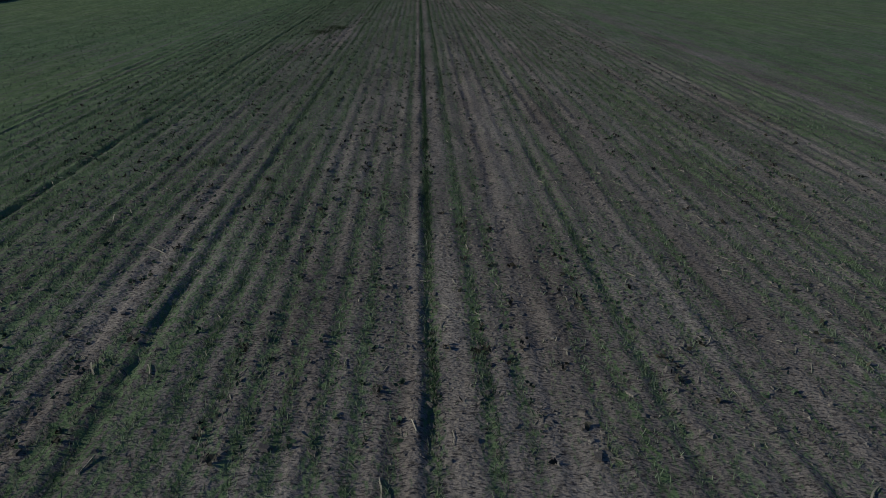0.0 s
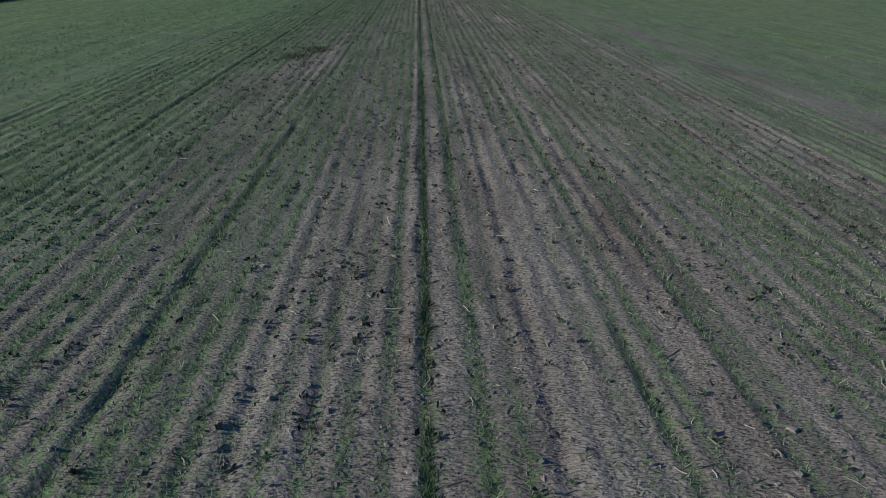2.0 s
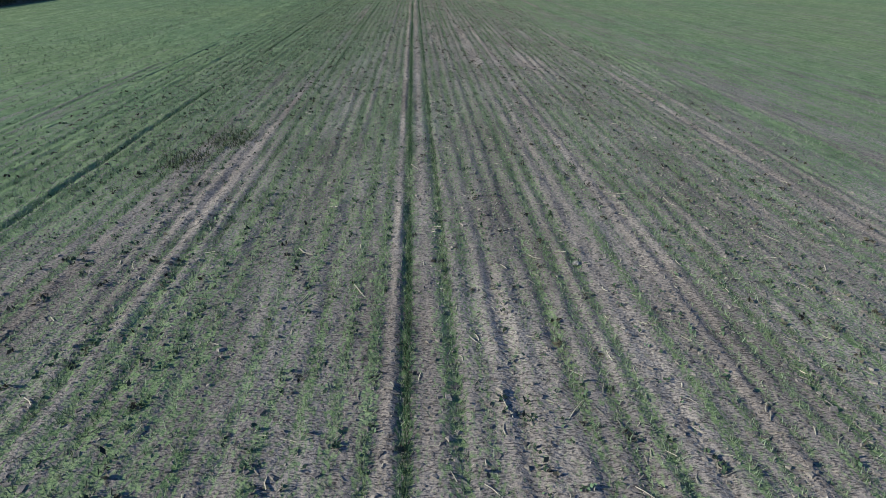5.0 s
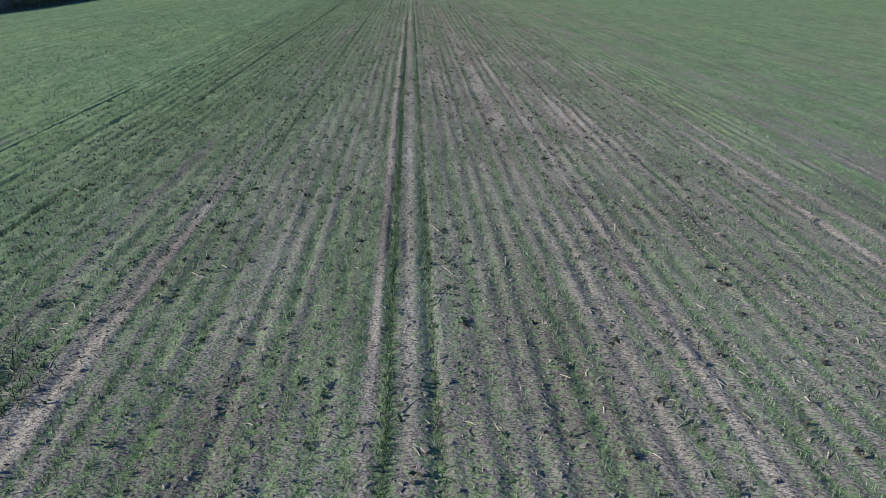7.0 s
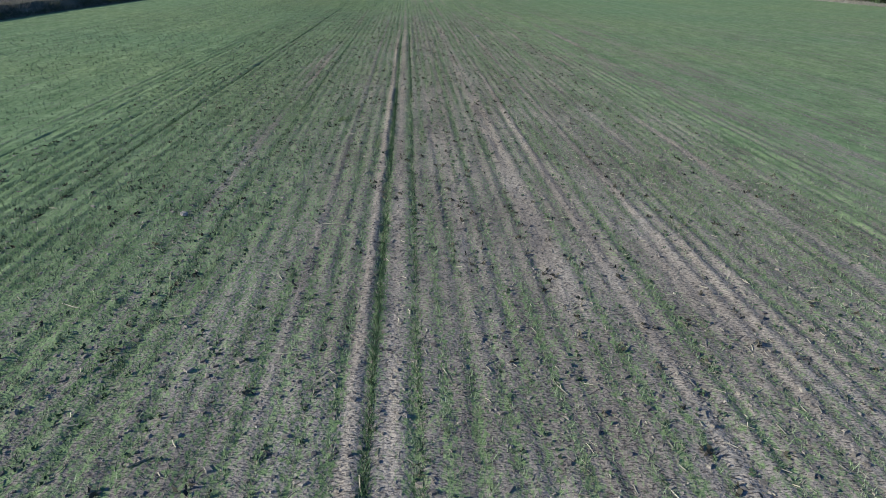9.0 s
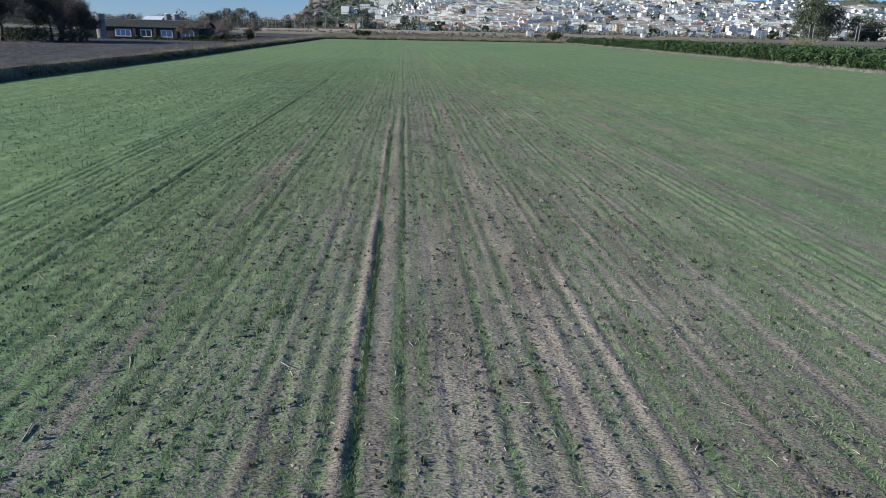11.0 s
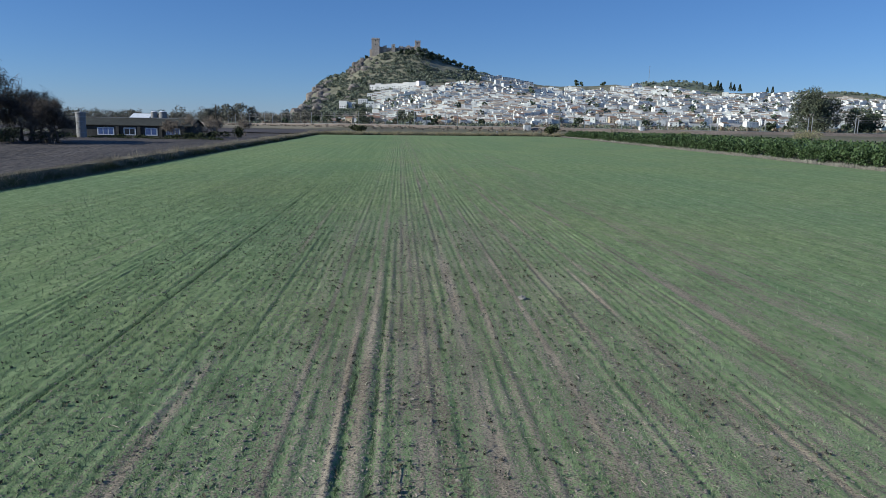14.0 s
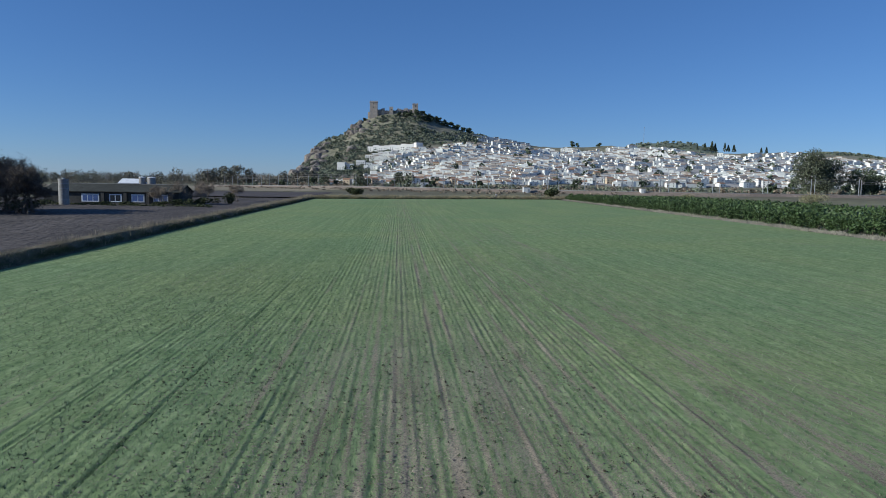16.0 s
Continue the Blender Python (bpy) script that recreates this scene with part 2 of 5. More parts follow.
M_STEEL = mat("galvanised_steel", (0.33, 0.34, 0.35), rough=0.5, var=0.15, scale=0.5)
M_PYLON = mat("weathered_steel", (0.30, 0.29, 0.28), rough=0.6, var=0.2, scale=0.3)
M_WIRE = mat("contact_wire", (0.22, 0.2, 0.19), rough=0.5, var=0.1, scale=0.3)


# ---- shapes ----
def link(name, me, m, parent=None, label=""):
    if m is not None:
        me.materials.append(m)
    ob = new(name, me)
    if parent is not None:
        ob.parent = parent
    return tagged(ob, label)


def part(name, bm, m, parent=None, label=""):
    me = bpy.data.meshes.new(name)
    bm.to_mesh(me)
    bm.free()
    return link(name, me, m, parent, label)


def mesh_np(name, V, F):
    """A mesh from an array of places and an array of faces that all have the same number of corners."""
    V, F = np.asarray(V, np.float32), np.asarray(F, np.int32)
    k = F.shape[1]
    me = bpy.data.meshes.new(name)
    me.vertices.add(len(V))
    me.vertices.foreach_set("co", V.ravel())
    me.loops.add(F.size)
    me.loops.foreach_set("vertex_index", F.ravel())
    me.polygons.add(len(F))
    me.polygons.foreach_set("loop_start", np.arange(0, F.size, k, dtype=np.int32))
    me.update(calc_edges=True)
    me.polygons.foreach_set("use_smooth", np.zeros(len(me.polygons), bool))
    return me


def thing(name, at=(0, 0, 0), label="", category="", group="", turn=0.0):
    e = new(name)
    e.matrix_world = pose(*at, 0, 0, turn)
    return tagged(e, label, category, group)


def ss(a, b, x):
    t = np.clip((np.asarray(x, float) - a) / (b - a), 0, 1)
    return t * t * (3 - 2 * t)


LATTICE = np.random.RandomState(7).rand(256, 256)


def vnoise(x, y):
    """Smooth noise, 0 to 1, one cell a unit."""
    x, y = np.broadcast_arrays(np.asarray(x, float), np.asarray(y, float))
    i, j = np.floor(x).astype(int), np.floor(y).astype(int)
    u, v = x - i, y - j
    u, v = u * u * (3 - 2 * u), v * v * (3 - 2 * v)
    g = lambda a, b: LATTICE[a % 256, b % 256]  # noqa: E731
    return (g(i, j) * (1 - u) + g(i + 1, j) * u) * (1 - v) + (g(i, j + 1) * (1 - u) + g(i + 1, j + 1) * u) * v


def box(bm, x0, x1, y0, y1, z0, z1):
    m = Matrix.LocRotScale(((x0 + x1) / 2, (y0 + y1) / 2, (z0 + z1) / 2), None, (x1 - x0, y1 - y0, z1 - z0))
    bmesh.ops.create_cube(bm, size=1, matrix=m)
    return bm


def a_box(*a):
    return box(bmesh.new(), *a)


def tube(bm, a, b, r0, r1, n=8, cap=True):
    a, b = Vector(a), Vector(b)
    d = b - a
    m = Matrix.Translation((a + b) / 2) @ d.to_track_quat("Z", "Y").to_matrix().to_4x4()
    bmesh.ops.create_cone(bm, cap_ends=cap, segments=n, radius1=r0, radius2=r1, depth=d.length, matrix=m)
    return bm


def gable(bm, x0, x1, y0, y1, z, h, over=0.35, thick=0.22):
    """A pitched roof, its ridge along x."""
    ym = (y0 + y1) / 2
    prof = [(y0 - over, z - over * h / (ym - y0)), (ym, z + h), (y1 + over, z - over * h / (ym - y0))]
    up, lo = [], []
    for x in (x0 - over, x1 + over):
        up.append([bm.verts.new((x, y, zz + thick)) for y, zz in prof])
        lo.append([bm.verts.new((x, y, zz)) for y, zz in prof])
    for k in (0, 1):
        bm.faces.new((up[0][k], up[1][k], up[1][k + 1], up[0][k + 1]))
        bm.faces.new((lo[0][k], lo[0][k + 1], lo[1][k + 1], lo[1][k]))
        for s in (0, 1):
            bm.faces.new((up[s][k], up[s][k + 1], lo[s][k + 1], lo[s][k]))
    for k in (0, 2):
        bm.faces.new((up[0][k], lo[0][k], lo[1][k], up[1][k]))
    bmesh.ops.recalc_face_normals(bm, faces=bm.faces)
    return bm


def sprigs(C, size, rng, flat=0.0, aspect=1.6):
    """Leaf-like quads of the given sizes, turned at random, at the places C."""
    n = len(C)
    a = rng.normal(size=(n, 3))
    a /= np.linalg.norm(a, axis=1, keepdims=True)
    b = rng.normal(size=(n, 3))
    b[:, 2] *= 1 - flat
    b -= a * (a * b).sum(1, keepdims=True)
    b /= np.linalg.norm(b, axis=1, keepdims=True)
    s = np.broadcast_to(np.asarray(size, float), (n,))[:, None] / 2
    a, b = a * s * aspect, b * s
    V = np.stack([C - a, C + b * 0.9, C + a, C - b], 1).reshape(-1, 3)
    return V, np.arange(4 * n).reshape(-1, 4)


def clump_points(rng, lobes, n, shell=0.55):
    """n places in lobes (x, y, z, rx, ry, rz), thicker towards the outside."""
    lobes = np.asarray(lobes, float)
    w = lobes[:, 3] * lobes[:, 4] * lobes[:, 5]
    k = rng.choice(len(lobes), n, p=w / w.sum())
    d = rng.normal(size=(n, 3))
    d /= np.linalg.norm(d, axis=1, keepdims=True)
    r = shell + (1 - shell) * rng.rand(n) ** 0.6
    r *= 0.85 + 0.3 * rng.rand(n)
    return lobes[k, :3] + d * r[:, None] * lobes[k, 3:]


def blades(P, H, W, rng, lean=0.5, seg=1):
    """Upright narrow leaves, one triangle or a bent pair each."""
    n = len(P)
    a = rng.rand(n) * 2 * np.pi
    side = np.stack([np.cos(a), np.sin(a), np.zeros(n)], 1) * (np.asarray(W) / 2 * np.ones(n))[:, None]
    b = rng.rand(n) * 2 * np.pi
    tip = np.stack([np.cos(b), np.sin(b), np.zeros(n)], 1) * (lean * rng.rand(n) * H)[:, None]
    tip[:, 2] = H * (0.75 + 0.25 * rng.rand(n))
    if seg == 1:
        V = np.stack([P - side, P + side, P + tip], 1).reshape(-1, 3)
        return V, np.arange(3 * n).reshape(-1, 3)
    mid = tip * [0.35, 0.35, 0.6]
    V = np.stack([P - side, P + side, P + mid + side * 0.8, P + mid - side * 0.8, P + tip], 1).reshape(-1, 3)
    o = (np.arange(n) * 5)[:, None]
    F = np.concatenate([o + [0, 1, 2], o + [0, 2, 3], o + [3, 2, 4]], 1).reshape(-1, 3)
    return V, F


def join(parts):
    V, F, o = [], [], 0
    for v, f in parts:
        V.append(v)
        F.append(np.asarray(f) + o)
        o += len(v)
    return np.concatenate(V), np.concatenate(F)


# ---- the land ----
DEEP = {0: 0.023, 0.48: 0.016, -2.62: 0.018, -2.1: 0.009, -5.66: 0.026, -0.93: 0.012, 1.55: 0.010, 1.95: 0.009, 3.75: 0.010, 5.0: 0.009, -4.4: 0.012, 1.0: 0.008, -3.62: 0.010, -6.9: 0.013, 2.9: 0.008, -8.1: 0.013}
BARE = {-0.14: (0.08, 0.8), 2.45: (0.17, 0.9), 3.22: (0.16, 0.9), -3.1: (0.26, 0.8), 6.8: (0.14, 1.0), 7.35: (0.12, 0.9), 4.3: (0.2, 0.5), 5.6: (0.12, 0.7),
        1.0: (0.12, 0.55), 9.6: (0.25, 0.8), 11.8: (0.2, 0.7), 14.5: (0.3, 0.8), -4.05: (0.15, 0.6), 0.22: (0.1, 0.4), 1.28: (0.08, 0.6), -1.0: (0.08, 0.4)}

PATCHES = ((-3.3, 30.0, 0.7, 3.2, 0.6), (-4.6, 26.5, 1.0, 2.0, 0.4), (-3.5, 66.0, 0.5, 4.5, 0.6), (4.3, 44.6, 0.4, 2.4, 0.6), (3.2, 26.5, 0.3, 2.0, 0.5), (2.45, 13.0, 0.22, 4.0, 0.5), (-5.5, 72.0, 0.6, 2.0, 0.4))   # where nothing came up


def field_left(y):
    return -24.6 - 0.0165 * y


def field_right(y):
    return 57.0 + 0.04 * y


def field_far(x):
    return 334 + (x + 31) * 0.46


def wander(y):
    """How the drill rows sway to and fro."""
    return 0.05 * (vnoise(y / 9.0, 3.3) - 0.5) + 0.12 * (vnoise(y / 45.0, 8.1) - 0.5)


def row_of(xr):
    """The number of the drill row at xr, with fractions: wider apart beside the main furrow."""
    r = np.interp(xr, [-0.31, 0, 0.46], [-1, 0, 1])
    return np.where(xr < -0.31, -1 + (xr + 0.31) / ROW, np.where(xr > 0.46, 1 + (xr - 0.46) / ROW, r))


def row_x(k):
    return np.where(k < 0, -0.31 + (k + 1) * ROW, np.where(k > 0, 0.46 + (k - 1) * ROW, 0.01))


def row_vigour(k, y):
    """How well each row has come up along its length."""
    return 0.28 + 1.15 * ss(0.25, 0.75, 0.6 * vnoise(k * 2.37 + 5, y / 8.0) + 0.4 * vnoise(k * 1.7 + 50, y / 1.6))


def field_cover(x, y):
    """How thick the seedlings stand, 0 to 1."""
    xr = x - wander(y)
    far = ss(72, 115, y)
    thin = np.exp(-(((x - 1.4) / 2.9) ** 2))          # the poorer strip along the middle
    q = row_of(xr)
    row = (0.5 + 0.5 * np.cos(2 * np.pi * q)) ** 2 * row_vigour(np.round(q), y) * (1 - 0.85 * far) * ss(26, 9, np.abs(x))
    streak = vnoise(xr / 0.5 + 40, y / 18.0) * 0.6 + vnoise(xr / 1.7 + 9, y / 30.0 + 5) * 0.4
    patch = vnoise(x / 2.6 + 3, y / 3.5 + 20) * 0.5 + vnoise(x / 0.7 + 13, y / 0.9 + 7) * 0.5
    lush = 0.14 * ss(15, 50, y) + 0.17 * far + 0.10 * ss(90, 150, y) - 0.08 * thin * (1 + 0.6 * far) + 0.20 * ss(-0.4, -3.5, x) + 0.30 * ss(-1, -4, x) * ss(36, 50, y) + 0.22 * ss(3, 20, np.abs(x))
    c = 0.38 + lush + 0.48 * row + 0.45 * (streak - 0.5) * (1 - 0.3 * far) + 0.32 * (patch - 0.5)
    for xb, (w, k) in BARE.items():
        on = 0.35 + 0.65 * ss(0.3, 0.6, vnoise(y / 7.0 + xb * 3, xb * 1.7 + 50))
        c = c - 0.85 * k * on * (1 - 0.5 * ss(90, 160, y)) * (1 - (0.7 * ss(70, 82, y) if xb == -0.14 else 0.0)) * np.exp(-((xr - xb) / (0.68 * w)) ** 2)
    for xp, yp, rx, ry, k in PATCHES:
        c = c - k * np.exp(-(((x - xp) / rx) ** 2 + ((y - yp) / ry) ** 2))
    c = c + 0.3 * np.exp(-((xr / 0.07) ** 2)) + 0.2 * np.exp(-(((xr - 0.46) / 0.07) ** 2))
    return np.clip(c, 0, 1)


def field_z(x, y):
    xr = x - wander(y)
    fade = ss(22, 12, np.abs(x))
    q = row_of(xr)
    z = 0.012 * np.cos(2 * np.pi * q + 2.6) * (0.12 + 0.95 * ss(0.35, 0.75, 0.75 * vnoise(np.round(q) * 3.1 + 17, y / 9.0) + 0.25 * vnoise(np.round(q) * 1.9 + 4, y / 0.8)))
    for xd, d in DEEP.items():
        on = (0.3 + 0.8 * ss(0.25, 0.7, vnoise(y / 8.0 + xd * 5, xd + 30)) + 0.5 * (vnoise(y / 0.5 + xd, xd + 3) - 0.5)) * (1 - (0.85 if xd == 0 else 0.3) * ss(66, 78, y))
        xw = xr - xd - 0.07 * (vnoise(y / 0.7 + 3 * xd, xd * 2 + 8) - 0.5)
        z = z - d * on * np.exp(-((xw / 0.05) ** 2)) + 0.45 * d * on * np.exp(-(((xw + 0.12) / 0.055) ** 2)) + 0.2 * d * on * np.exp(-(((xw - 0.12) / 0.06) ** 2))
    z = z + 0.012 * (vnoise(xr / 0.19, y / 0.6) - 0.5) + 0.016 * (vnoise(xr / 0.10 + 11, y / 0.3) - 0.5) + 0.014 * ss(0.52, 0.8, vnoise(xr / 0.11 + 61, y / 0.24 + 9)) * ss(0.25, 0.75, vnoise(x / 0.8 + 31, y / 1.7))
    z = z + 0.015 * (vnoise(xr / 0.9 + 3, y / 6.0) - 0.5)
    return z * fade + 0.10 * (vnoise(x / 9.0, y / 14.0) - 0.5) * ss(12, 30, np.abs(x))


def build_field():
    fine = np.arange(-7.5, 7.5, 0.05)
    out = np.concatenate([np.arange(0, 4, 0.09), np.arange(4, 8, 0.25), np.linspace(8, 100, 40)])
    u = np.concatenate([-7.5 - out[1:][::-1], fine, 7.5 + out])
    v = np.concatenate([np.linspace(-14, 0.4, 16), np.arange(0.5, 4, 0.4), np.arange(4, 66, 0.18), np.arange(66, 118, 0.4), np.geomspace(120, 334, 60)])
    U, Y = np.meshgrid(u, v)
    far = 7.5 + out[-1]
    X = U.copy()
    m = U < -7.5
    X[m] = -7.5 + (U[m] + 7.5) / (far - 7.5) * (-7.5 - field_left(Y[m]))
    m = U > 7.5
    X[m] = 7.5 + (U[m] - 7.5) / (far - 7.5) * (field_right(Y[m]) - 7.5)
    Yw = np.where(Y > 120, 120 + (Y - 120) * (field_far(X) - 120) / (334 - 120), Y)
    Z = field_z(X, Yw)
    V = np.stack([X, Yw, Z], -1).reshape(-1, 3)
    nu, nv = len(u), len(v)
    i = (np.arange(nv - 1)[:, None] * nu + np.arange(nu - 1)[None, :]).ravel()
    me = mesh_np("field", V, np.stack([i, i + 1, i + nu + 1, i + nu], 1))
    a = me.attributes.new("cover", "FLOAT", "POINT")
    a.data.foreach_set("value", ((0.70 + 0.06 * ss(-2, -6, X) + 0.06 * ss(45, 80, Yw)) * field_cover(X, Yw) + 0.26 * np.maximum(np.maximum(ss(40, 125, Yw), ss(3, 20, X)), ss(1.5, 10, -X))).ravel().astype(np.float32))
    me.polygons.foreach_set("use_smooth", np.ones(len(me.polygons), bool))
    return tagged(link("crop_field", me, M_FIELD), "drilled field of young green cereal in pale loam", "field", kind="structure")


def build_seedlings():
    rng = np.random.RandomState(11)
    sets = []
    # (x from, x to, y from, y to, plants a metre of row, blades a plant, height, width)
    for x0, x1, y0, y1, per, nb, h, w in ((0, 8.5, 1.5, 66, 66, 3.1, 0.07, 0.0074),
                                         (0, 9.5, 66, 100, 25, 3.4, 0.08, 0.0098),
                                         (0, 15, 100, 165, 8, 4, 0.08, 0.018),
                                         (7.0, 18, 6, 66, 8, 4, 0.07, 0.012),
                                         (7.5, 22, 66, 130, 6, 4, 0.08, 0.017)):
        ks = np.arange(1, int((x1 - x0) / ROW))
        ks = ks + int(x0 / ROW)
        ks = np.concatenate([-ks[::-1], [0], ks]) if x0 == 0 else np.concatenate([-ks[::-1], ks])
        n = int(per * (y1 - y0 + 16))
        K = np.repeat(ks, n)
        y = rng.uniform(max(y0 - 8, 1.5), y1 + 8, len(K))
        vig = row_vigour(K, y)
        stray = rng.rand(len(K)) < 0.42 + 0.2 * ss(-0.5, -4, row_x(K)) + 0.4 * ss(75, 115, y)
        x = row_x(K) + wander(y) + rng.normal(0, 0.030, len(K)) * (0.7 + 0.7 * vig) + np.where(stray, rng.uniform(-0.15, 0.15, len(K)), 0)
        c = field_cover(x, y)
        ends = ss(x1, x1 * 0.7, np.abs(x)) * ss(165, 100, y) * (ss(y0 - 8, y0 + 8, y) if y0 > 10 else 1) * ss(y1 + 8, y1 - 8, y)
        keep = rng.rand(len(K)) < np.clip(c * (0.35 + 0.75 * vig) - 0.05, 0.03, 1) * ends
        x, y, c = x[keep], y[keep], c[keep]
        tuft = np.maximum(1, rng.poisson(nb * (0.4 + rng.rand(len(x))), len(x)))
        x, y, c = np.repeat(x, tuft), np.repeat(y, tuft), np.repeat(c, tuft)
        x, y = x + rng.normal(0, 0.010, len(x)), y + rng.normal(0, 0.022, len(y))
        P = np.stack([x, y, field_z(x, y) - 0.006], 1)
        sets.append(blades(P, h * (0.45 + 0.8 * rng.rand(len(x))) * (0.6 + 0.55 * c), w * (0.6 + 0.8 * rng.rand(len(x))), rng, 0.9))
    V, F = join(sets)
    tagged(link("cereal_seedlings", mesh_np("cereal_seedlings", V, F), M_BLADE), "thin green cereal seedlings standing in drill rows", "seedling", kind="stuff")
    # the thick dark growth in the two furrows, furrow shade included in its colour
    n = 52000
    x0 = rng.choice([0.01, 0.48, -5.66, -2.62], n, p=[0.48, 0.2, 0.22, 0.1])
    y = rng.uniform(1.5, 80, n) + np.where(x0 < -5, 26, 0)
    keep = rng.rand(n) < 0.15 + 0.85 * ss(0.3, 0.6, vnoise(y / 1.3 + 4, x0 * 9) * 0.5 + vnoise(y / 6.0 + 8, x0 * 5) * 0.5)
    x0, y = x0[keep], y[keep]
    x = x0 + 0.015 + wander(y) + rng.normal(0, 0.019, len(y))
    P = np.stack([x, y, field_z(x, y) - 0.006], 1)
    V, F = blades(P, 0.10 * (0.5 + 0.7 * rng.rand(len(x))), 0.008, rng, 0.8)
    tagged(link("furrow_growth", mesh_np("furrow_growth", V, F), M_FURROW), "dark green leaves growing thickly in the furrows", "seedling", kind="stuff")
    # brighter stretches of volunteer growth along the rows
    n = 240
    k, y = np.round(rng.uniform(-22, 20, n)), rng.uniform(3, 88, n)
    k = np.where(rng.rand(n) < 0.35, -np.abs(k), k)
    x = row_x(k) + wander(y)
    m = 90
    x, y, s = np.repeat(x, m), np.repeat(y, m), np.repeat(0.5 + 0.8 * rng.rand(n), m)
    x, y = x + rng.normal(0, 0.03, len(x)) * s, y + rng.normal(0, 0.28, len(y)) * s
    P = np.stack([x, y, field_z(x, y) - 0.01], 1)
    V, F = blades(P, 0.085 * s * (0.5 + 0.6 * rng.rand(len(x))), 0.0065, rng, 0.8)
    tagged(link("weed_tufts", mesh_np("weed_tufts", V, F), M_TUFT), "bright yellow-green tufts of weed among the seedlings", "weed", kind="stuff")


def build_broadleaf_weeds():
    """Small dark rosettes between the seedlings, a few flat leaves each."""
    rng = np.random.RandomState(15)
    n = 34000
    k, y = np.round(rng.uniform(-30, 26, n)), rng.uniform(4, 118, n)
    x = row_x(k) + wander(y) + 0.05 + rng.normal(0, 0.03, n) + np.where(rng.rand(n) < 0.2, rng.uniform(-0.14, 0.14, n), 0)
    keep = rng.rand(n) < (0.12 + 0.88 * ss(0.4, 0.7, 0.7 * vnoise(k * 2.9 + 8, y / 7.0 + 12) + 0.3 * vnoise(k * 1.3, y / 1.4))) * (0.6 + 0.4 * ss(1, -4, x)) * ss(9, 5, np.abs(x))
    x, y = x[keep], y[keep]
    m = rng.randint(3, 7, len(x))
    s = np.repeat(0.012 + 0.016 * rng.rand(len(x)) ** 1.5, m)
    x, y = np.repeat(x, m) + rng.normal(0, 0.8, len(s)) * s, np.repeat(y, m) + rng.normal(0, 1.6, len(s)) * s
    V, F = sprigs(np.stack([x, y, field_z(x, y) + 0.01 + 0.8 * s * rng.rand(len(s))], 1), s * 1.5, rng, 0.3, 1.5)
    tagged(link("broadleaf_weeds", mesh_np("broadleaf_weeds", V, F), M_ROSETTE), "small dark green broadleaf weeds among the seedlings", "weed", kind="stuff")


def lump(rng):
    """A worn, blocky clod: eight corners, a smaller top."""
    d = np.array([(a, b, c) for c in (-0.5, 0.55) for a, b in ((-1, -1), (1, -1), (1, 1), (-1, 1))], float)
    d[4:, :2] *= rng.uniform(0.45, 0.85)
    return d * rng.uniform(0.65, 1.1, (8, 1)) + rng.normal(0, 0.16, (8, 3))


SIDES = np.array([(0, 1, 5, 4), (1, 2, 6, 5), (2, 3, 7, 6), (3, 0, 4, 7), (4, 5, 6, 7)])


def scatter_lumps(x, y, s, rng):
    forms = np.stack([lump(rng) for _ in range(24)])
    n = len(x)
    a = rng.rand(n) * 6.283
    f = forms[rng.randint(0, 24, n)]
    c, q = np.cos(a)[:, None], np.sin(a)[:, None]
    f = f * np.stack([rng.uniform(0.6, 1.5, n), rng.uniform(0.7, 1.1, n), rng.uniform(0.45, 0.95, n)], 1)[:, None, :]
    V = np.stack([f[:, :, 0] * c - f[:, :, 1] * q, f[:, :, 0] * q + f[:, :, 1] * c, f[:, :, 2]], -1) * s[:, None, None]
    V += np.stack([x, y, field_z(x, y) + 0.1 * s], 1)[:, None, :]
    F = (np.arange(n) * 8)[:, None, None] + SIDES[None]
    return V.reshape(-1, 3), F.reshape(-1, 4)


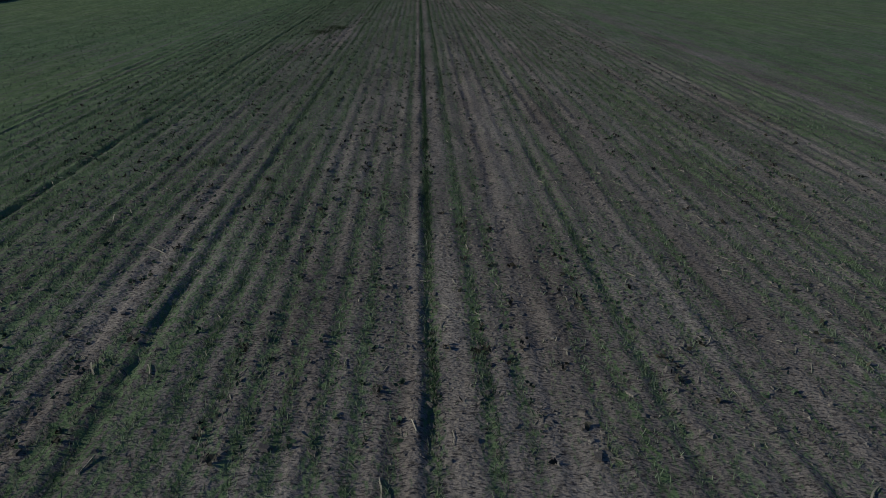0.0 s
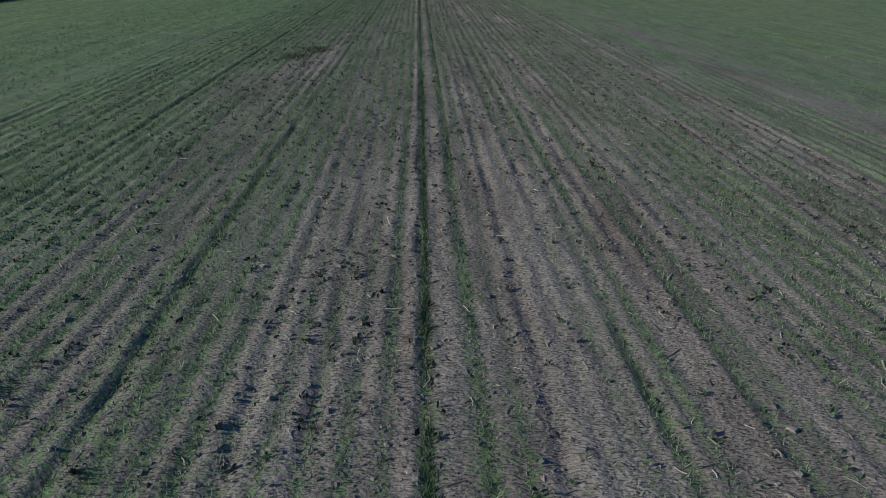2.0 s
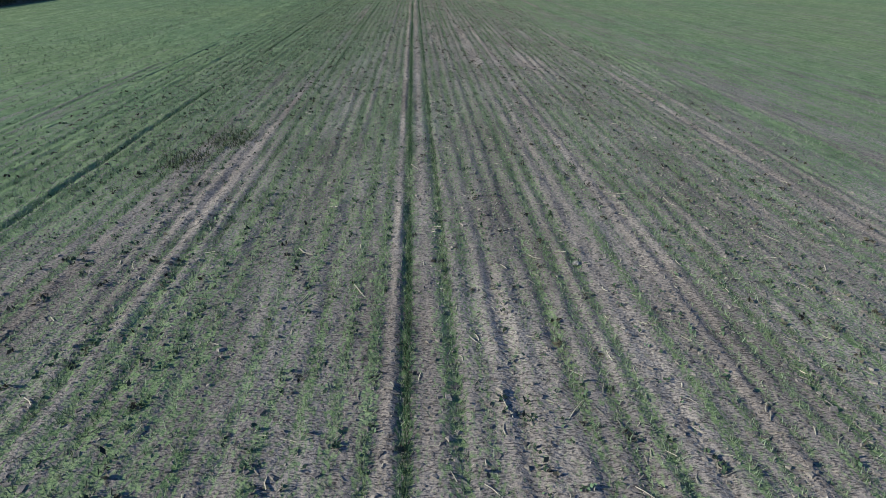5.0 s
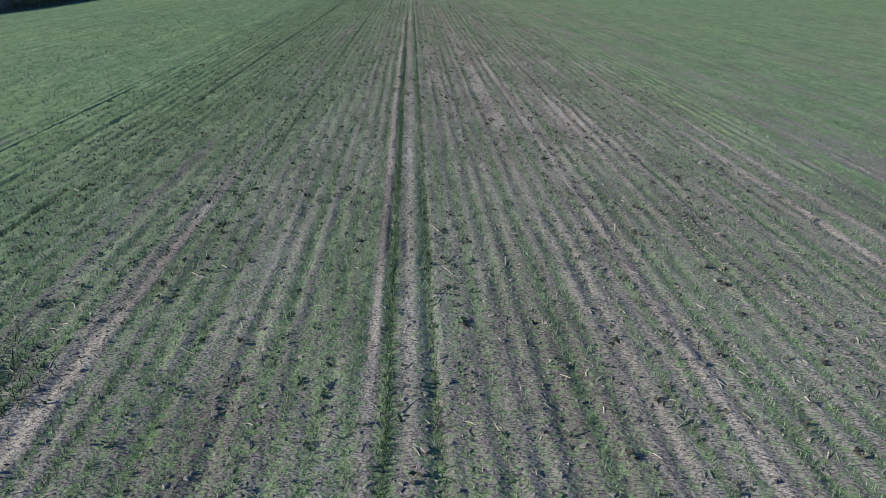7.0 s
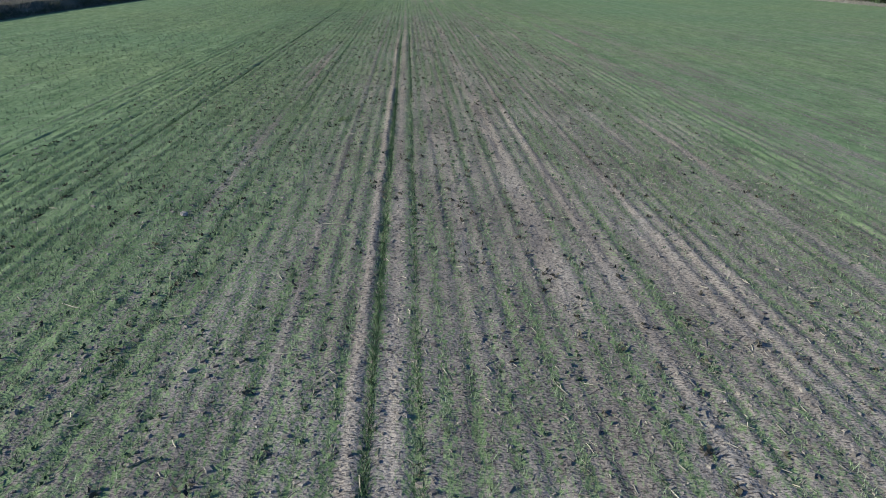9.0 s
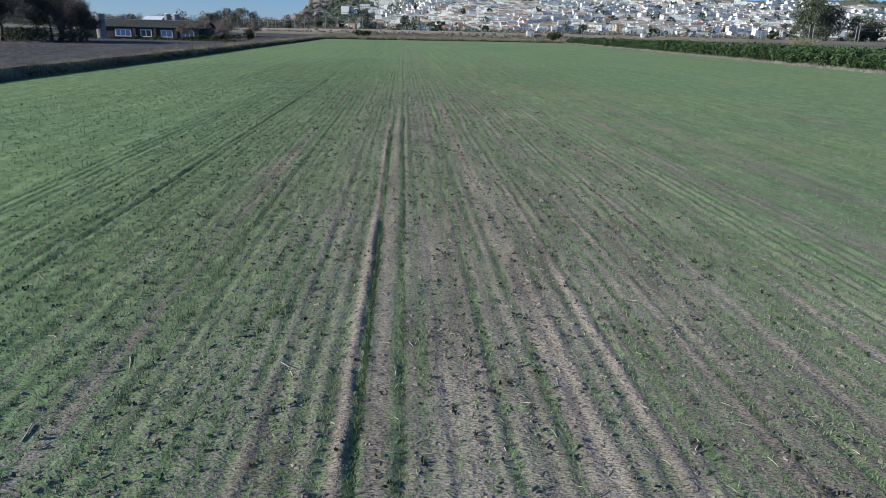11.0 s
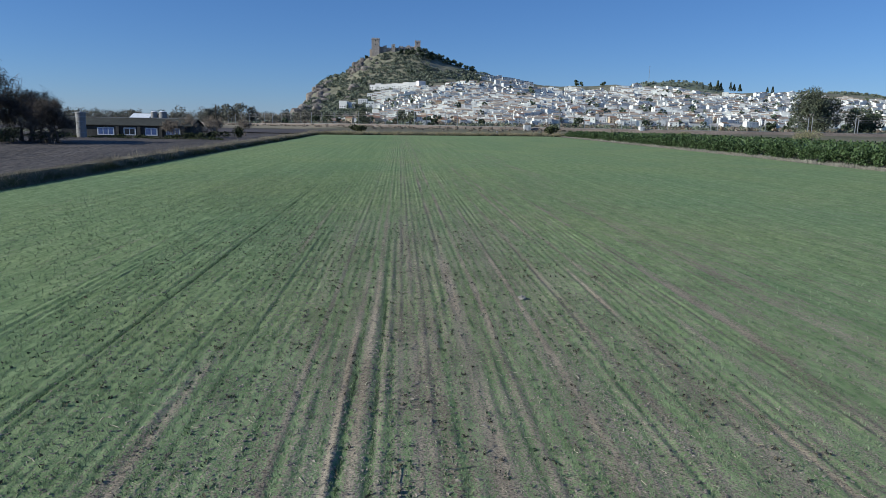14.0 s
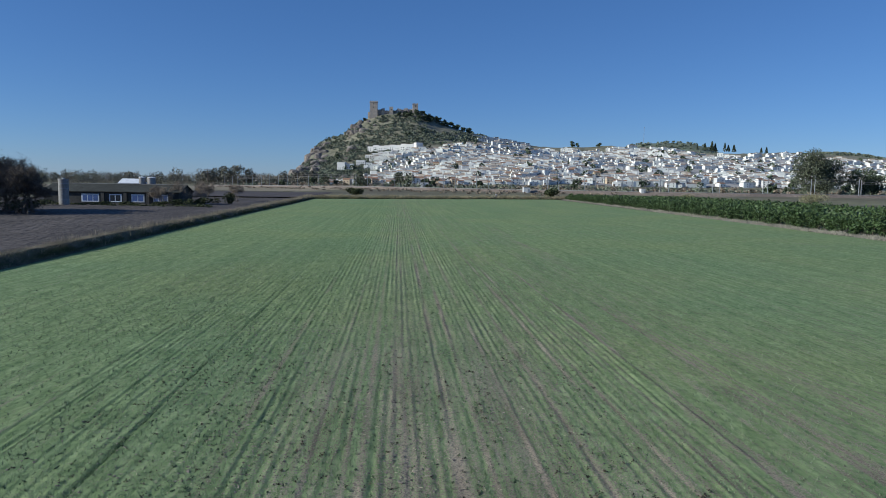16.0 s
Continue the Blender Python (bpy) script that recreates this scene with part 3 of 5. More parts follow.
def build_clods():
    rng = np.random.RandomState(5)
    n = 98000
    x, y = rng.uniform(-8, 8, n), rng.uniform(4, 104, n)
    band = 0.6 * vnoise(x / 0.24 + 70, y / 5.0 + 3) + 0.4 * vnoise(x / 1.6 + 30, y / 2.5)
    keep = rng.rand(n) < np.clip(ss(0.30, 0.68, band), 0.1, 1) * ss(10, 5.5, np.abs(x)) * (1 - 0.4 * ss(80, 104, y)) * (1 - 0.4 * ss(-1, -5, x))
    x, y = x[keep], y[keep]
    s = 0.010 + 0.026 * rng.rand(len(x)) ** 2.2
    V, F = scatter_lumps(x, y, s, rng)
    tagged(link("soil_clods", mesh_np("soil_clods", V, F), M_CLOD), "small crumbled clods of grey-brown earth lying on the field", "clod", kind="stuff")
    # crumbs, three faces each
    n = 100000
    x, y = rng.uniform(-6, 6, n), rng.uniform(4, 92, n)
    keep = rng.rand(n) < 0.25 + 0.75 * ss(0.35, 0.7, vnoise(x / 0.5 + 20, y / 1.3))
    x, y = x[keep], y[keep]
    s = 0.008 + 0.013 * rng.rand(len(x)) ** 2
    a = rng.rand(len(x)) * 6.283
    o = np.stack([x, y, field_z(x, y)], 1)
    ring = [np.stack([np.cos(a + k * 2.09), np.sin(a + k * 2.09), -0.1 + 0 * a], 1) * (s * rng.uniform(0.8, 1.5, len(x)))[:, None] for k in range(3)]
    top = np.stack([rng.normal(0, 0.4, len(x)), rng.normal(0, 0.4, len(x)), rng.uniform(0.5, 1.0, len(x))], 1) * s[:, None]
    V = np.stack([o + ring[0], o + ring[1], o + ring[2], o + top], 1).reshape(-1, 3)
    F = ((np.arange(len(x)) * 4)[:, None, None] + np.array([(0, 1, 3), (1, 2, 3), (2, 0, 3)])[None]).reshape(-1, 3)
    tagged(link("soil_crumbs", mesh_np("soil_crumbs", V, F), M_CLOD), "fine crumbs of grey-brown earth on the field", "crumbs", kind="stuff")
    # rotted leaves of the last crop, curled and lying in small heaps
    n = 5200
    hx, hy = rng.uniform(-8, 8, n), rng.uniform(4, 96, n)
    keep = rng.rand(n) < ss(0.35, 0.7, vnoise(hx / 0.3 + 12, hy / 4.0 + 60))
    hx, hy = hx[keep], hy[keep]
    m = rng.randint(2, 9, len(hx))
    hx, hy = np.repeat(hx, m), np.repeat(hy, m)
    x, y = hx + rng.normal(0, 0.028, len(hx)), hy + rng.normal(0, 0.045, len(hy))
    V, F = sprigs(np.stack([x, y, field_z(x, y) + 0.012 + 0.02 * rng.rand(len(x))], 1), 0.018 + 0.03 * rng.rand(len(x)), rng, 0.4, 1.9)
    tagged(link("leaf_residue", mesh_np("leaf_residue", V, F), M_RESIDUE), "dark rotted leaves of the last crop in small heaps", "plant residue", kind="stuff")
    # single larger clods
    n = 110
    x, y, s = rng.uniform(-6, 6, n), rng.uniform(3, 84, n), 0.024 + 0.022 * rng.rand(n) ** 2
    for k in range(n):
        V, F = scatter_lumps(x[k:k + 1], y[k:k + 1], s[k:k + 1], rng)
        o = V.mean(0)
        ob = link("clod", mesh_np("clod", V - o, F), M_CLOD)
        ob.location = o
        tagged(ob, "large angular clod of dry grey earth on the field", "clod", "large clods in the field")


def build_stalks():
    """Broken dry stalks of the last crop: the short ones together, the long ones singly."""
    rng = np.random.RandomState(9)
    tri = np.array([(math.cos(a), math.sin(a)) for a in (0, 2.09, 4.19)])

    def stalk(x, y, z, L, r):
        a, tilt = rng.normal(1.57, 0.9), rng.normal(0, 0.12)
        d = np.array([math.cos(a), math.sin(a), tilt])
        s = np.array([-math.sin(a), math.cos(a), 0])
        c = np.array([x, y, z + r * 0.8 + 0.004])
        bend = rng.normal(0, 0.06) * L
        V = []
        for t in (-0.5, 0.0, 0.5):
            o = c + d * L * t + s * bend * (1 - 4 * t * t)
            V += [o + s * r * u + np.array([0, 0, r * w]) for u, w in tri]
        F = []
        for k in (0, 3):
            for j in range(3):
                F.append((k + j, k + (j + 1) % 3, k + 3 + (j + 1) % 3))
                F.append((k + j, k + 3 + (j + 1) % 3, k + 3 + j))
        F += [(2, 1, 0), (6, 7, 8)]
        return np.array(V), np.array(F)

    n = 8000
    x, y = rng.uniform(-6.5, 7.5, n), rng.uniform(4, 96, n)
    x = np.where(rng.rand(n) < 0.4, np.abs(x), x)
    z = field_z(x, y)
    few = [stalk(x[k], y[k], z[k], rng.uniform(0.04, 0.17), rng.uniform(0.003, 0.006)) for k in range(n)]
    V, F = join(few)
    tagged(link("stalk_litter", mesh_np("stalk_litter", V, F), M_STRAW), "short broken bits of dry stalk scattered on the soil", "stalk litter", kind="stuff")
    x, y = rng.uniform(-6, 6.5, 240), rng.uniform(3, 88, 240)
    z = field_z(x, y)
    for k in range(240):
        V, F = stalk(x[k], y[k], z[k], rng.uniform(0.15, 0.42), rng.uniform(0.004, 0.009))
        o = V.mean(0)
        ob = link("dry_stalk", mesh_np("dry_stalk", V - o, F), M_STRAW)
        ob.location = o
        tagged(ob, "long broken dry stalk lying on the soil", "stalk", "dry stalks in the field")


def build_field_stone(x, y, s):
    bm = bmesh.new()
    bmesh.ops.create_icosphere(bm, subdivisions=3, radius=s)
    for v in bm.verts:
        v.co *= 0.8 + 0.45 * noise.noise(v.co * (1.6 / s) + Vector((x, y, 0)))+ 0.2
        v.co.z *= 0.65
    bm.faces.ensure_lookup_table()
    ob = part("field_stone", bm, M_ROCK)
    ob.location = (x, y, float(field_z(x, y)) + s * 0.35)
    tagged(ob, "pale weathered stone lying in the young crop", "stone", "stones in the field")


def build_weed_heap(x, y, n, r, seed, dark=True):
    rng = np.random.RandomState(seed)
    P = np.stack([x + rng.normal(0, r * 0.6, n), y + rng.normal(0, r, n), np.zeros(n)], 1)
    P[:, 2] = field_z(P[:, 0], P[:, 1]) - 0.01
    V, F = blades(P, 0.04 + 0.09 * rng.rand(n), 0.011, rng, 1.4, 2)
    ob = link("weed_clump", mesh_np("weed_clump", V, F), M_VERGE if dark else M_TUFT)
    tagged(ob, kind="stuff", label="dark tangled clump of weeds on a bare patch of the field" if dark else "bright green clump of weeds in the field", category="weed clump")


def ground_z(x, y):
    """The plain: level by the field, a little higher along the railway and towards the town."""
    x, y = np.asarray(x, float), np.asarray(y, float)
    up = 3.0 * ss(-20, 60, y - rail_y(x) + 45) * ss(-260, 0, x)
    return up + 3.0 * ss(700, 1000, y) * ss(-100, 150, x) + 1.2 * (vnoise(x / 90, y / 90) - 0.5) * ss(420, 700, y)


def rail_y(x):
    """Where the railway runs: level on the right, bending away to the left."""
    x = np.asarray(x, float)
    return 405 + 0.0017 * np.clip(170 - x, 0, 500) ** 2 * 1.55 + 0.05 * np.clip(170 - x, 0, 500)


def grid_mesh(name, xs, ys, zf):
    X, Y = np.meshgrid(xs, ys)
    V = np.stack([X, Y, zf(X, Y)], -1).reshape(-1, 3)
    nx, ny = len(xs), len(ys)
    i = (np.arange(ny - 1)[:, None] * nx + np.arange(nx - 1)[None, :]).ravel()
    me = mesh_np(name, V, np.stack([i, i + 1, i + nx + 1, i + nx], 1))
    me.polygons.foreach_set("use_smooth", np.ones(len(me.polygons), bool))
    return me


def build_land():
    xs = np.concatenate([np.linspace(-3600, -420, 30), np.arange(-400, 460, 12), np.linspace(480, 3600, 36)])
    ys = np.concatenate([np.linspace(-900, -20, 20), np.arange(0, 720, 12), np.linspace(740, 4600, 70)])
    under = lambda x, y: -0.35 * (ss(-130, -120, x) * ss(160, 150, x) * ss(430, 400, y)) * ss(-40, -20, y)  # noqa: E731
    tagged(link("ground", grid_mesh("ground", xs, ys, lambda x, y: ground_z(x, y) + under(x, y)), M_GROUND), "broad river plain of brown and green farmland", "ground", kind="structure")
    # ploughed land beyond the verge
    xs, ys = np.arange(-118, -27.4, 0.8), np.arange(-12, 336, 2.0)

    def plough(x, y):
        return 0.05 + 0.10 * np.sin(2 * np.pi * (x + 0.03 * y) / 1.8) * vnoise(x / 3, y / 9) + 0.16 * (vnoise(x / 0.9, y / 2.0) - 0.5)

    me = grid_mesh("ploughed_field", xs, ys, plough)
    co = np.array([v.co for v in me.vertices])
    e = co[:, 0] > -31
    co[e, 0] = np.minimum(co[e, 0], field_left(co[e, 1]) - 1.2)
    me.vertices.foreach_set("co", co.astype(np.float32).ravel())
    me.update()
    tagged(link("ploughed_field", me, M_PLOUGH), "bare brown ploughed land with broken clods", "field", kind="structure")
    xs, ys = np.arange(-300, -30, 6), np.arange(352, 480, 6)
    tagged(link("tilled_field", grid_mesh("tilled_field", xs, ys, lambda x, y: ground_z(x, y) + 0.12), M_DARKSOIL), "dark freshly tilled soil", "field", kind="structure")
    xs, ys = np.arange(-420, 70, 10), np.arange(500, 760, 10)
    tagged(link("stubble_field", grid_mesh("stubble_field", xs, ys, lambda x, y: ground_z(x, y) + 0.15), M_STUBBLE), "pale field of dry stubble", "field", kind="structure")


def strip_blades(name, x_of, y0, y1, per, width, h, w, m, label, category, seed, lean=0.5, along_y=True, zf=None):
    rng = np.random.RandomState(seed)
    n = int((y1 - y0) * per)
    t = rng.uniform(y0, y1, n)
    o = rng.normal(0, width / 2.5, n)
    hh = h * (0.35 + 0.9 * vnoise(t / 2.3 + seed, o + seed)) * (0.6 + 0.6 * rng.rand(n))
    if along_y:
        x, y = x_of(t) + o, t
    else:
        x, y = t, x_of(t) + o
    z = np.zeros(n) if zf is None else zf(x, y)
    V, F = blades(np.stack([x, y, z], 1), hh, w * (0.6 + 0.8 * rng.rand(n)), rng, lean)
    return tagged(link(name, mesh_np(name, V, F), m), label, category, kind="stuff")


def build_verges():
    # the low bank between the crop and the ploughed land
    t = np.linspace(-12, 342, 240)
    prof = [(0.25, -0.1), (-0.4, 0.35), (-1.1, 0.75), (-2.2, 0.65), (-3.0, 0.2), (-3.6, -0.1)]
    V, nb = [], len(prof)
    for y in t:
        for o, z in prof:
            w = 0.25 * (vnoise(y / 3 + o, o * 3 + 9) - 0.5)
            V.append((field_left(y) + o + w, y, z + (w * 0.6 if z > 0 else 0)))
    i = (np.arange(len(t) - 1)[:, None] * nb + np.arange(nb - 1)[None, :]).ravel()
    me = mesh_np("verge_bank", V, np.stack([i, i + nb, i + nb + 1, i + 1], 1))
    tagged(link("verge_bank", me, M_BANK), "low earth bank overgrown with weeds", "bank", kind="structure")
    bz = lambda x, y: np.interp(x - field_left(y), [-3.6, -3.0, -2.2, -1.1, -0.4, 0.25], [0, 0.15, 0.6, 0.68, 0.28, 0])  # noqa: E731
    # dark green weeds, their colour also painting the shade below the bank
    strip_blades("verge_weeds", lambda y: field_left(y) - 0.4, 40, 340, 180, 0.8, 0.34, 0.03, M_VERGE, "rank dark green weeds along the edge of the crop, darkened for the shaded side of the bank", "weeds", 21, 1.4, zf=bz)
    strip_blades("dry_verge_grass", lambda y: field_left(y) - 1.7, 50, 340, 220, 1.5, 0.42, 0.028, M_DRYDARK, "pale dry grass on top of the bank", "dry grass", 22, 1.2, zf=bz)
    strip_blades("tall_dry_grass", lambda y: field_left(y) - 1.5, 130, 340, 60, 1.2, 1.0, 0.03, M_DRYDARK, "tall feathery greyish grass on the bank", "dry grass", 26, 0.5, zf=bz)
    # dry reeds along the far end of the field
    strip_blades("dry_reeds", lambda x: field_far(x) + 3.2, -34, 82, 260, 3.2, 1.9, 0.09, M_DRY, "belt of tall dry tan reeds at the field's far end", "reeds", 23, 0.5, False)
    strip_blades("ditch_grass", lambda x: field_far(x) + 0.8, -34, 82, 130, 1.1, 0.7, 0.09, M_VERGE, "dark grass in the ditch below the reeds", "grass", 24, 0.6, False)
    strip_blades("orchard_grass", lambda y: field_right(y) + 0.9, 90, 372, 190, 2.0, 0.6, 0.05, M_PALEGRASS, "pale dry grass along the foot of the orchard", "dry grass", 25, 0.7)


build_field()
build_seedlings()
build_clods()
build_broadleaf_weeds()
build_stalks()
for sx, sy, sr in ((4.49, 79.9, 0.11), (3.9, 62.5, 0.07), (-3.3, 47.5, 0.06), (6.2, 41.0, 0.08), (2.2, 26.5, 0.05), (-1.9, 18.2, 0.05)):
    build_field_stone(sx, sy, sr)
build_weed_heap(-3.7, 32.8, 650, 0.46, 31)
build_weed_heap(-4.2, 31.2, 500, 0.42, 32)
build_weed_heap(-3.6, 11.6, 120, 0.12, 33, False)
build_weed_heap(-1.35, 55.4, 160, 0.14, 34, False)
build_land()
build_verges()


# ---- trees ----
def limb_tubes(rng, start, direction, length, radius, depth, bm_list, spread=0.6, droop=0.0, tips=None):
    """Branches as tapered four-sided tubes, dividing as they go."""
    d = np.array(direction, float)
    d /= np.linalg.norm(d)
    p = np.array(start, float)
    steps = 3
    for k in range(steps):
        q = p + d * length / steps
        r0, r1 = radius * (1 - 0.22 * k), radius * (1 - 0.22 * (k + 1))
        bm_list.append((p, q, r0, r1))
        d = d + rng.normal(0, 0.16, 3) + np.array([0, 0, 0.05 - droop])
        d /= np.linalg.norm(d)
        p = q
        if depth > 0 and k > 0:
            for _ in range(rng.randint(1, 3)):
                e = d + rng.normal(0, spread, 3)
                e[2] = abs(e[2]) * 0.7 + 0.12
                limb_tubes(rng, p, e, length * rng.uniform(0.55, 0.8), r1 * 0.62, depth - 1, bm_list, spread, droop, tips)
    if depth > 0:
        limb_tubes(rng, p, d, length * 0.7, r1 * 0.8, depth - 1, bm_list, spread, droop, tips)
    elif tips is not None:
        tips.append(p)


def tubes_np(segs):
    S = np.array([np.concatenate([a, b]) for a, b, _, _ in segs])
    R = np.array([(r0, r1) for *_, r0, r1 in segs])
    A, B = S[:, :3], S[:, 3:]
    d = B - A
    d /= np.linalg.norm(d, axis=1, keepdims=True) + 1e-9
    u = np.cross(d, np.where(np.abs(d[:, 2:]) > 0.9, [1.0, 0, 0], [0, 0, 1.0]))
    u /= np.linalg.norm(u, axis=1, keepdims=True)
    w = np.cross(d, u)
    ring = lambda C, r: np.stack([C + u * r, C + w * r, C - u * r, C - w * r], 1)  # noqa: E731
    V = np.concatenate([ring(A, R[:, :1]), ring(B, R[:, 1:])], 1).reshape(-1, 3)
    o = (np.arange(len(S)) * 8)[:, None, None]
    F = np.array([(0, 1, 5, 4), (1, 2, 6, 5), (2, 3, 7, 6), (3, 0, 4, 7)])[None] + o
    return V, F.reshape(-1, 4)


def leafy_tree(name, at, height, width, m, label, category="tree", seed=0, leaves=1400, leaf=0.5, lobes=12, trunk=0.3, bare=0.25, group=""):
    """Trunk and limbs, and a crown of many small leaf clumps with gaps."""
    rng = np.random.RandomState(seed)
    t = thing(name, at, label, category, group)
    segs = []
    top = height * 0.7
    limb_tubes(rng, (0, 0, -0.3), (rng.normal(0, 0.05), 0, 1), top * 0.62, trunk, 1, segs, 0.5)
    V, F = tubes_np(segs)
    link("trunk", mesh_np("trunk", V, F), M_BARK, t)
    L = []
    for k in range(lobes):
        a, r = rng.rand() * 6.28, math.sqrt(rng.rand()) * width * 0.36
        z = height * (bare + (1 - bare) * (0.12 + 0.74 * rng.rand()))
        taper = 1.1 - 0.7 * abs((z / height - bare) / (1 - bare) - 0.42)
        s = width * rng.uniform(0.14, 0.24)
        L.append((math.cos(a) * r * taper, math.sin(a) * r * taper, z, s, s, s * rng.uniform(0.6, 0.95)))
    C = clump_points(rng, L, leaves, 0.45)
    C = C[C[:, 2] > height * bare * 0.6]
    V, F = sprigs(C, leaf * (0.6 + 0.8 * rng.rand(len(C))), rng)
    link("crown", mesh_np("crown", V, F), m, t)
    return t


def bare_tree(at, height, m, label, seed, depth=4, trunk=0.35, stems=1, lean=(0, 0), group="", spread=0.6, name="bare_tree", fuzz=1.3):
    rng = np.random.RandomState(seed)
    t = thing(name, at, label, "tree", group)
    segs = []
    for s in range(stems):
        limb_tubes(rng, (rng.normal(0, 0.2 * stems), rng.normal(0, 0.2 * stems), -0.2), (lean[0] + rng.normal(0, 0.25), lean[1] + rng.normal(0, 0.2), 1), height * 0.36, trunk, depth, segs, spread)
    big = [s for s in segs if s[2] > trunk * 0.25]
    small = [s for s in segs if s[2] <= trunk * 0.25]
    V, F = tubes_np(big)
    link("trunk", mesh_np("trunk", V, F), M_BARK if m is M_BARE else m, t)
    if small:
        small = [(a, b, max(r0, 0.022), max(r1, 0.012)) for a, b, r0, r1 in small]
        ends = np.array([b for _, b, _, _ in small])
        C = ends[rng.randint(0, len(ends), int(len(ends) * fuzz))]
        C = C + rng.normal(0, height * 0.035, C.shape)
        V, F = join([tubes_np(small), sprigs(C, height * 0.006, rng, 0, 16)])
        link("branchwork", mesh_np("branchwork", V, F), m, t)
    return t


def copies(proto, spots, label=""):
    for x, y, z, s, a in spots:
        c = copy_thing(proto, pose(x, y, z, 0, 0, a))
        c.scale = (s, s, s * (0.9 + 0.2 * ((x * 7.3 + y * 3.1) % 1)))
        if label:
            tagged(c, label)


# ---- the orchard beside the field ----
def build_orchard():
    rng = np.random.RandomState(41)
    protos = []
    for k in range(5):
        t = leafy_tree("orchard_tree", (66 + 0.3 * k, 120 + 6 * k, 0), 2.75, 3.1, M_ORCHARD, "dense dark green orchard tree in a long clipped row", "orchard tree",
                       100 + k, 720, 0.215, 13, 0.09, 0.06, "trees along the orchard edge")
        protos.append(t)
    i = 0
    for row, (off, step) in enumerate(((2.4, 2.35), (7.0, 2.6))):
        y = 84.0
        while y < 372:
            x = field_right(y) + off + rng.normal(0, 0.15)
            s = rng.uniform(0.85, 1.12)
            if row == 0 and i < 5:
                protos[i].matrix_world = pose(x, y, 0, 0, 0, rng.rand() * 360) @ Matrix.Diagonal((s, s, s, 1))
            else:
                copies(protos[i % 5], [(x, y, 0, s, rng.rand() * 360)])
            i += 1
            y += step * rng.uniform(0.9, 1.1)
    sets = []
    for row in range(2, 12):
        for y in np.arange(84, 385 - row * 1.5, 2.9):
            x = field_right(y) + 2.4 + 4.6 * row + rng.normal(0, 0.3)
            s = 1.45 * rng.uniform(0.85, 1.15)
            L = [(x + rng.normal(0, 0.5), y + rng.normal(0, 0.6), rng.uniform(1.0, 2.1), s * 0.62, s * 0.62, s * 0.5) for _ in range(4)]
            C = clump_points(rng, L, 44)
            sets.append(sprigs(C, 0.45 * (0.6 + 0.7 * rng.rand(len(C))), rng))
    V, F = join(sets)
    tagged(link("orchard_rows", mesh_np("orchard_rows", V, F), M_ORCHARD), "further rows of the dark green orchard", "orchard", kind="stuff")


# ---- the farm on the left ----
def build_shed():
    t = thing("farm_shed", (-87, 252, 0), "long low farm shed with dark roof and white-framed windows", "farm building")
    L, W, H = 33.0, 11.0, 3.1
    part("wall", a_box(0, L, 0, W, -0.2, H), M_SHEDWALL, t)
    bm = gable(bmesh.new(), 0, L, 0, W, H, 1.7, 0.45, 0.16)
    roof = part("roof", bm, M_SHEDROOF, t)
    for x in (0.0, L - 0.25):
        bm = bmesh.new()
        ends = [[bm.verts.new((x + o, y, z)) for y, z in ((0, H), (W, H), (W / 2, H + 1.68))] for o in (0.0, 0.25)]
        bm.faces.new(ends[0][::-1])
        bm.faces.new(ends[1])
        for j in range(3):
            bm.faces.new((ends[0][j], ends[0][(j + 1) % 3], ends[1][(j + 1) % 3], ends[1][j]))
        part("gable_end", bm, M_SHEDWALL, t)
    part("ridge_cap", a_box(-0.4, L + 0.4, W / 2 - 0.25, W / 2 + 0.25, H + 1.83, H + 1.98), M_CONCRETE, roof, "pale ridge capping")
    for k, x in enumerate((9.05, 15.75, 21.2, 26.55)):
        w, n = (4.3, 3.1, 3.2, 3.7)[k], (3, 2, 2, 3)[k]
        win = part("window", box(a_box(x, x + w, -0.07, 0.02, 0.5, 2.5), x + 0.1, x + w - 0.1, -0.05, 0.0, 0.6, 2.4), M_FRAME, t, "white painted window surround")
        for j in range(n):
            px = x + 0.3 + j * (w - 0.4) / n
            part("pane", a_box(px, px + (w - 0.4) / n - 0.25, -0.10, -0.06, 0.75, 2.2), M_DARKPANE if k == 1 else M_BLUE, win)
        part("buttress", a_box(x + w + 0.5, x + w + 1.3, -0.35, 0.02, -0.2, 2.9), M_SHEDWALL, t)
    part("door", a_box(4.4, 5.5, -0.06, 0.02, 0, 2.1), M_DARKPANE, t)


def build_silo():
    t = thing("farm_silo", (-77.2, 241, 0), "tall round grey concrete silo with a flat cap", "silo")
    bm = bmesh.new()
    tube(bm, (0, 0, -0.3), (0, 0, 5.9), 1.12, 1.12, 28)
    part("shaft", bm, M_CONCRETE, t)
    for z in (1.2, 2.5, 3.8, 5.0):
        part("band", tube(bmesh.new(), (0, 0, z), (0, 0, z + 0.1), 1.15, 1.15, 28), M_STEEL, t)
    cap = part("cap", tube(bmesh.new(), (0, 0, 5.9), (0, 0, 6.12), 1.3, 1.2, 28), M_CONCRETE, t)
    part("vent", tube(bmesh.new(), (0, 0, 6.12), (0, 0, 6.35), 0.35, 0.2, 12), M_STEEL, cap)


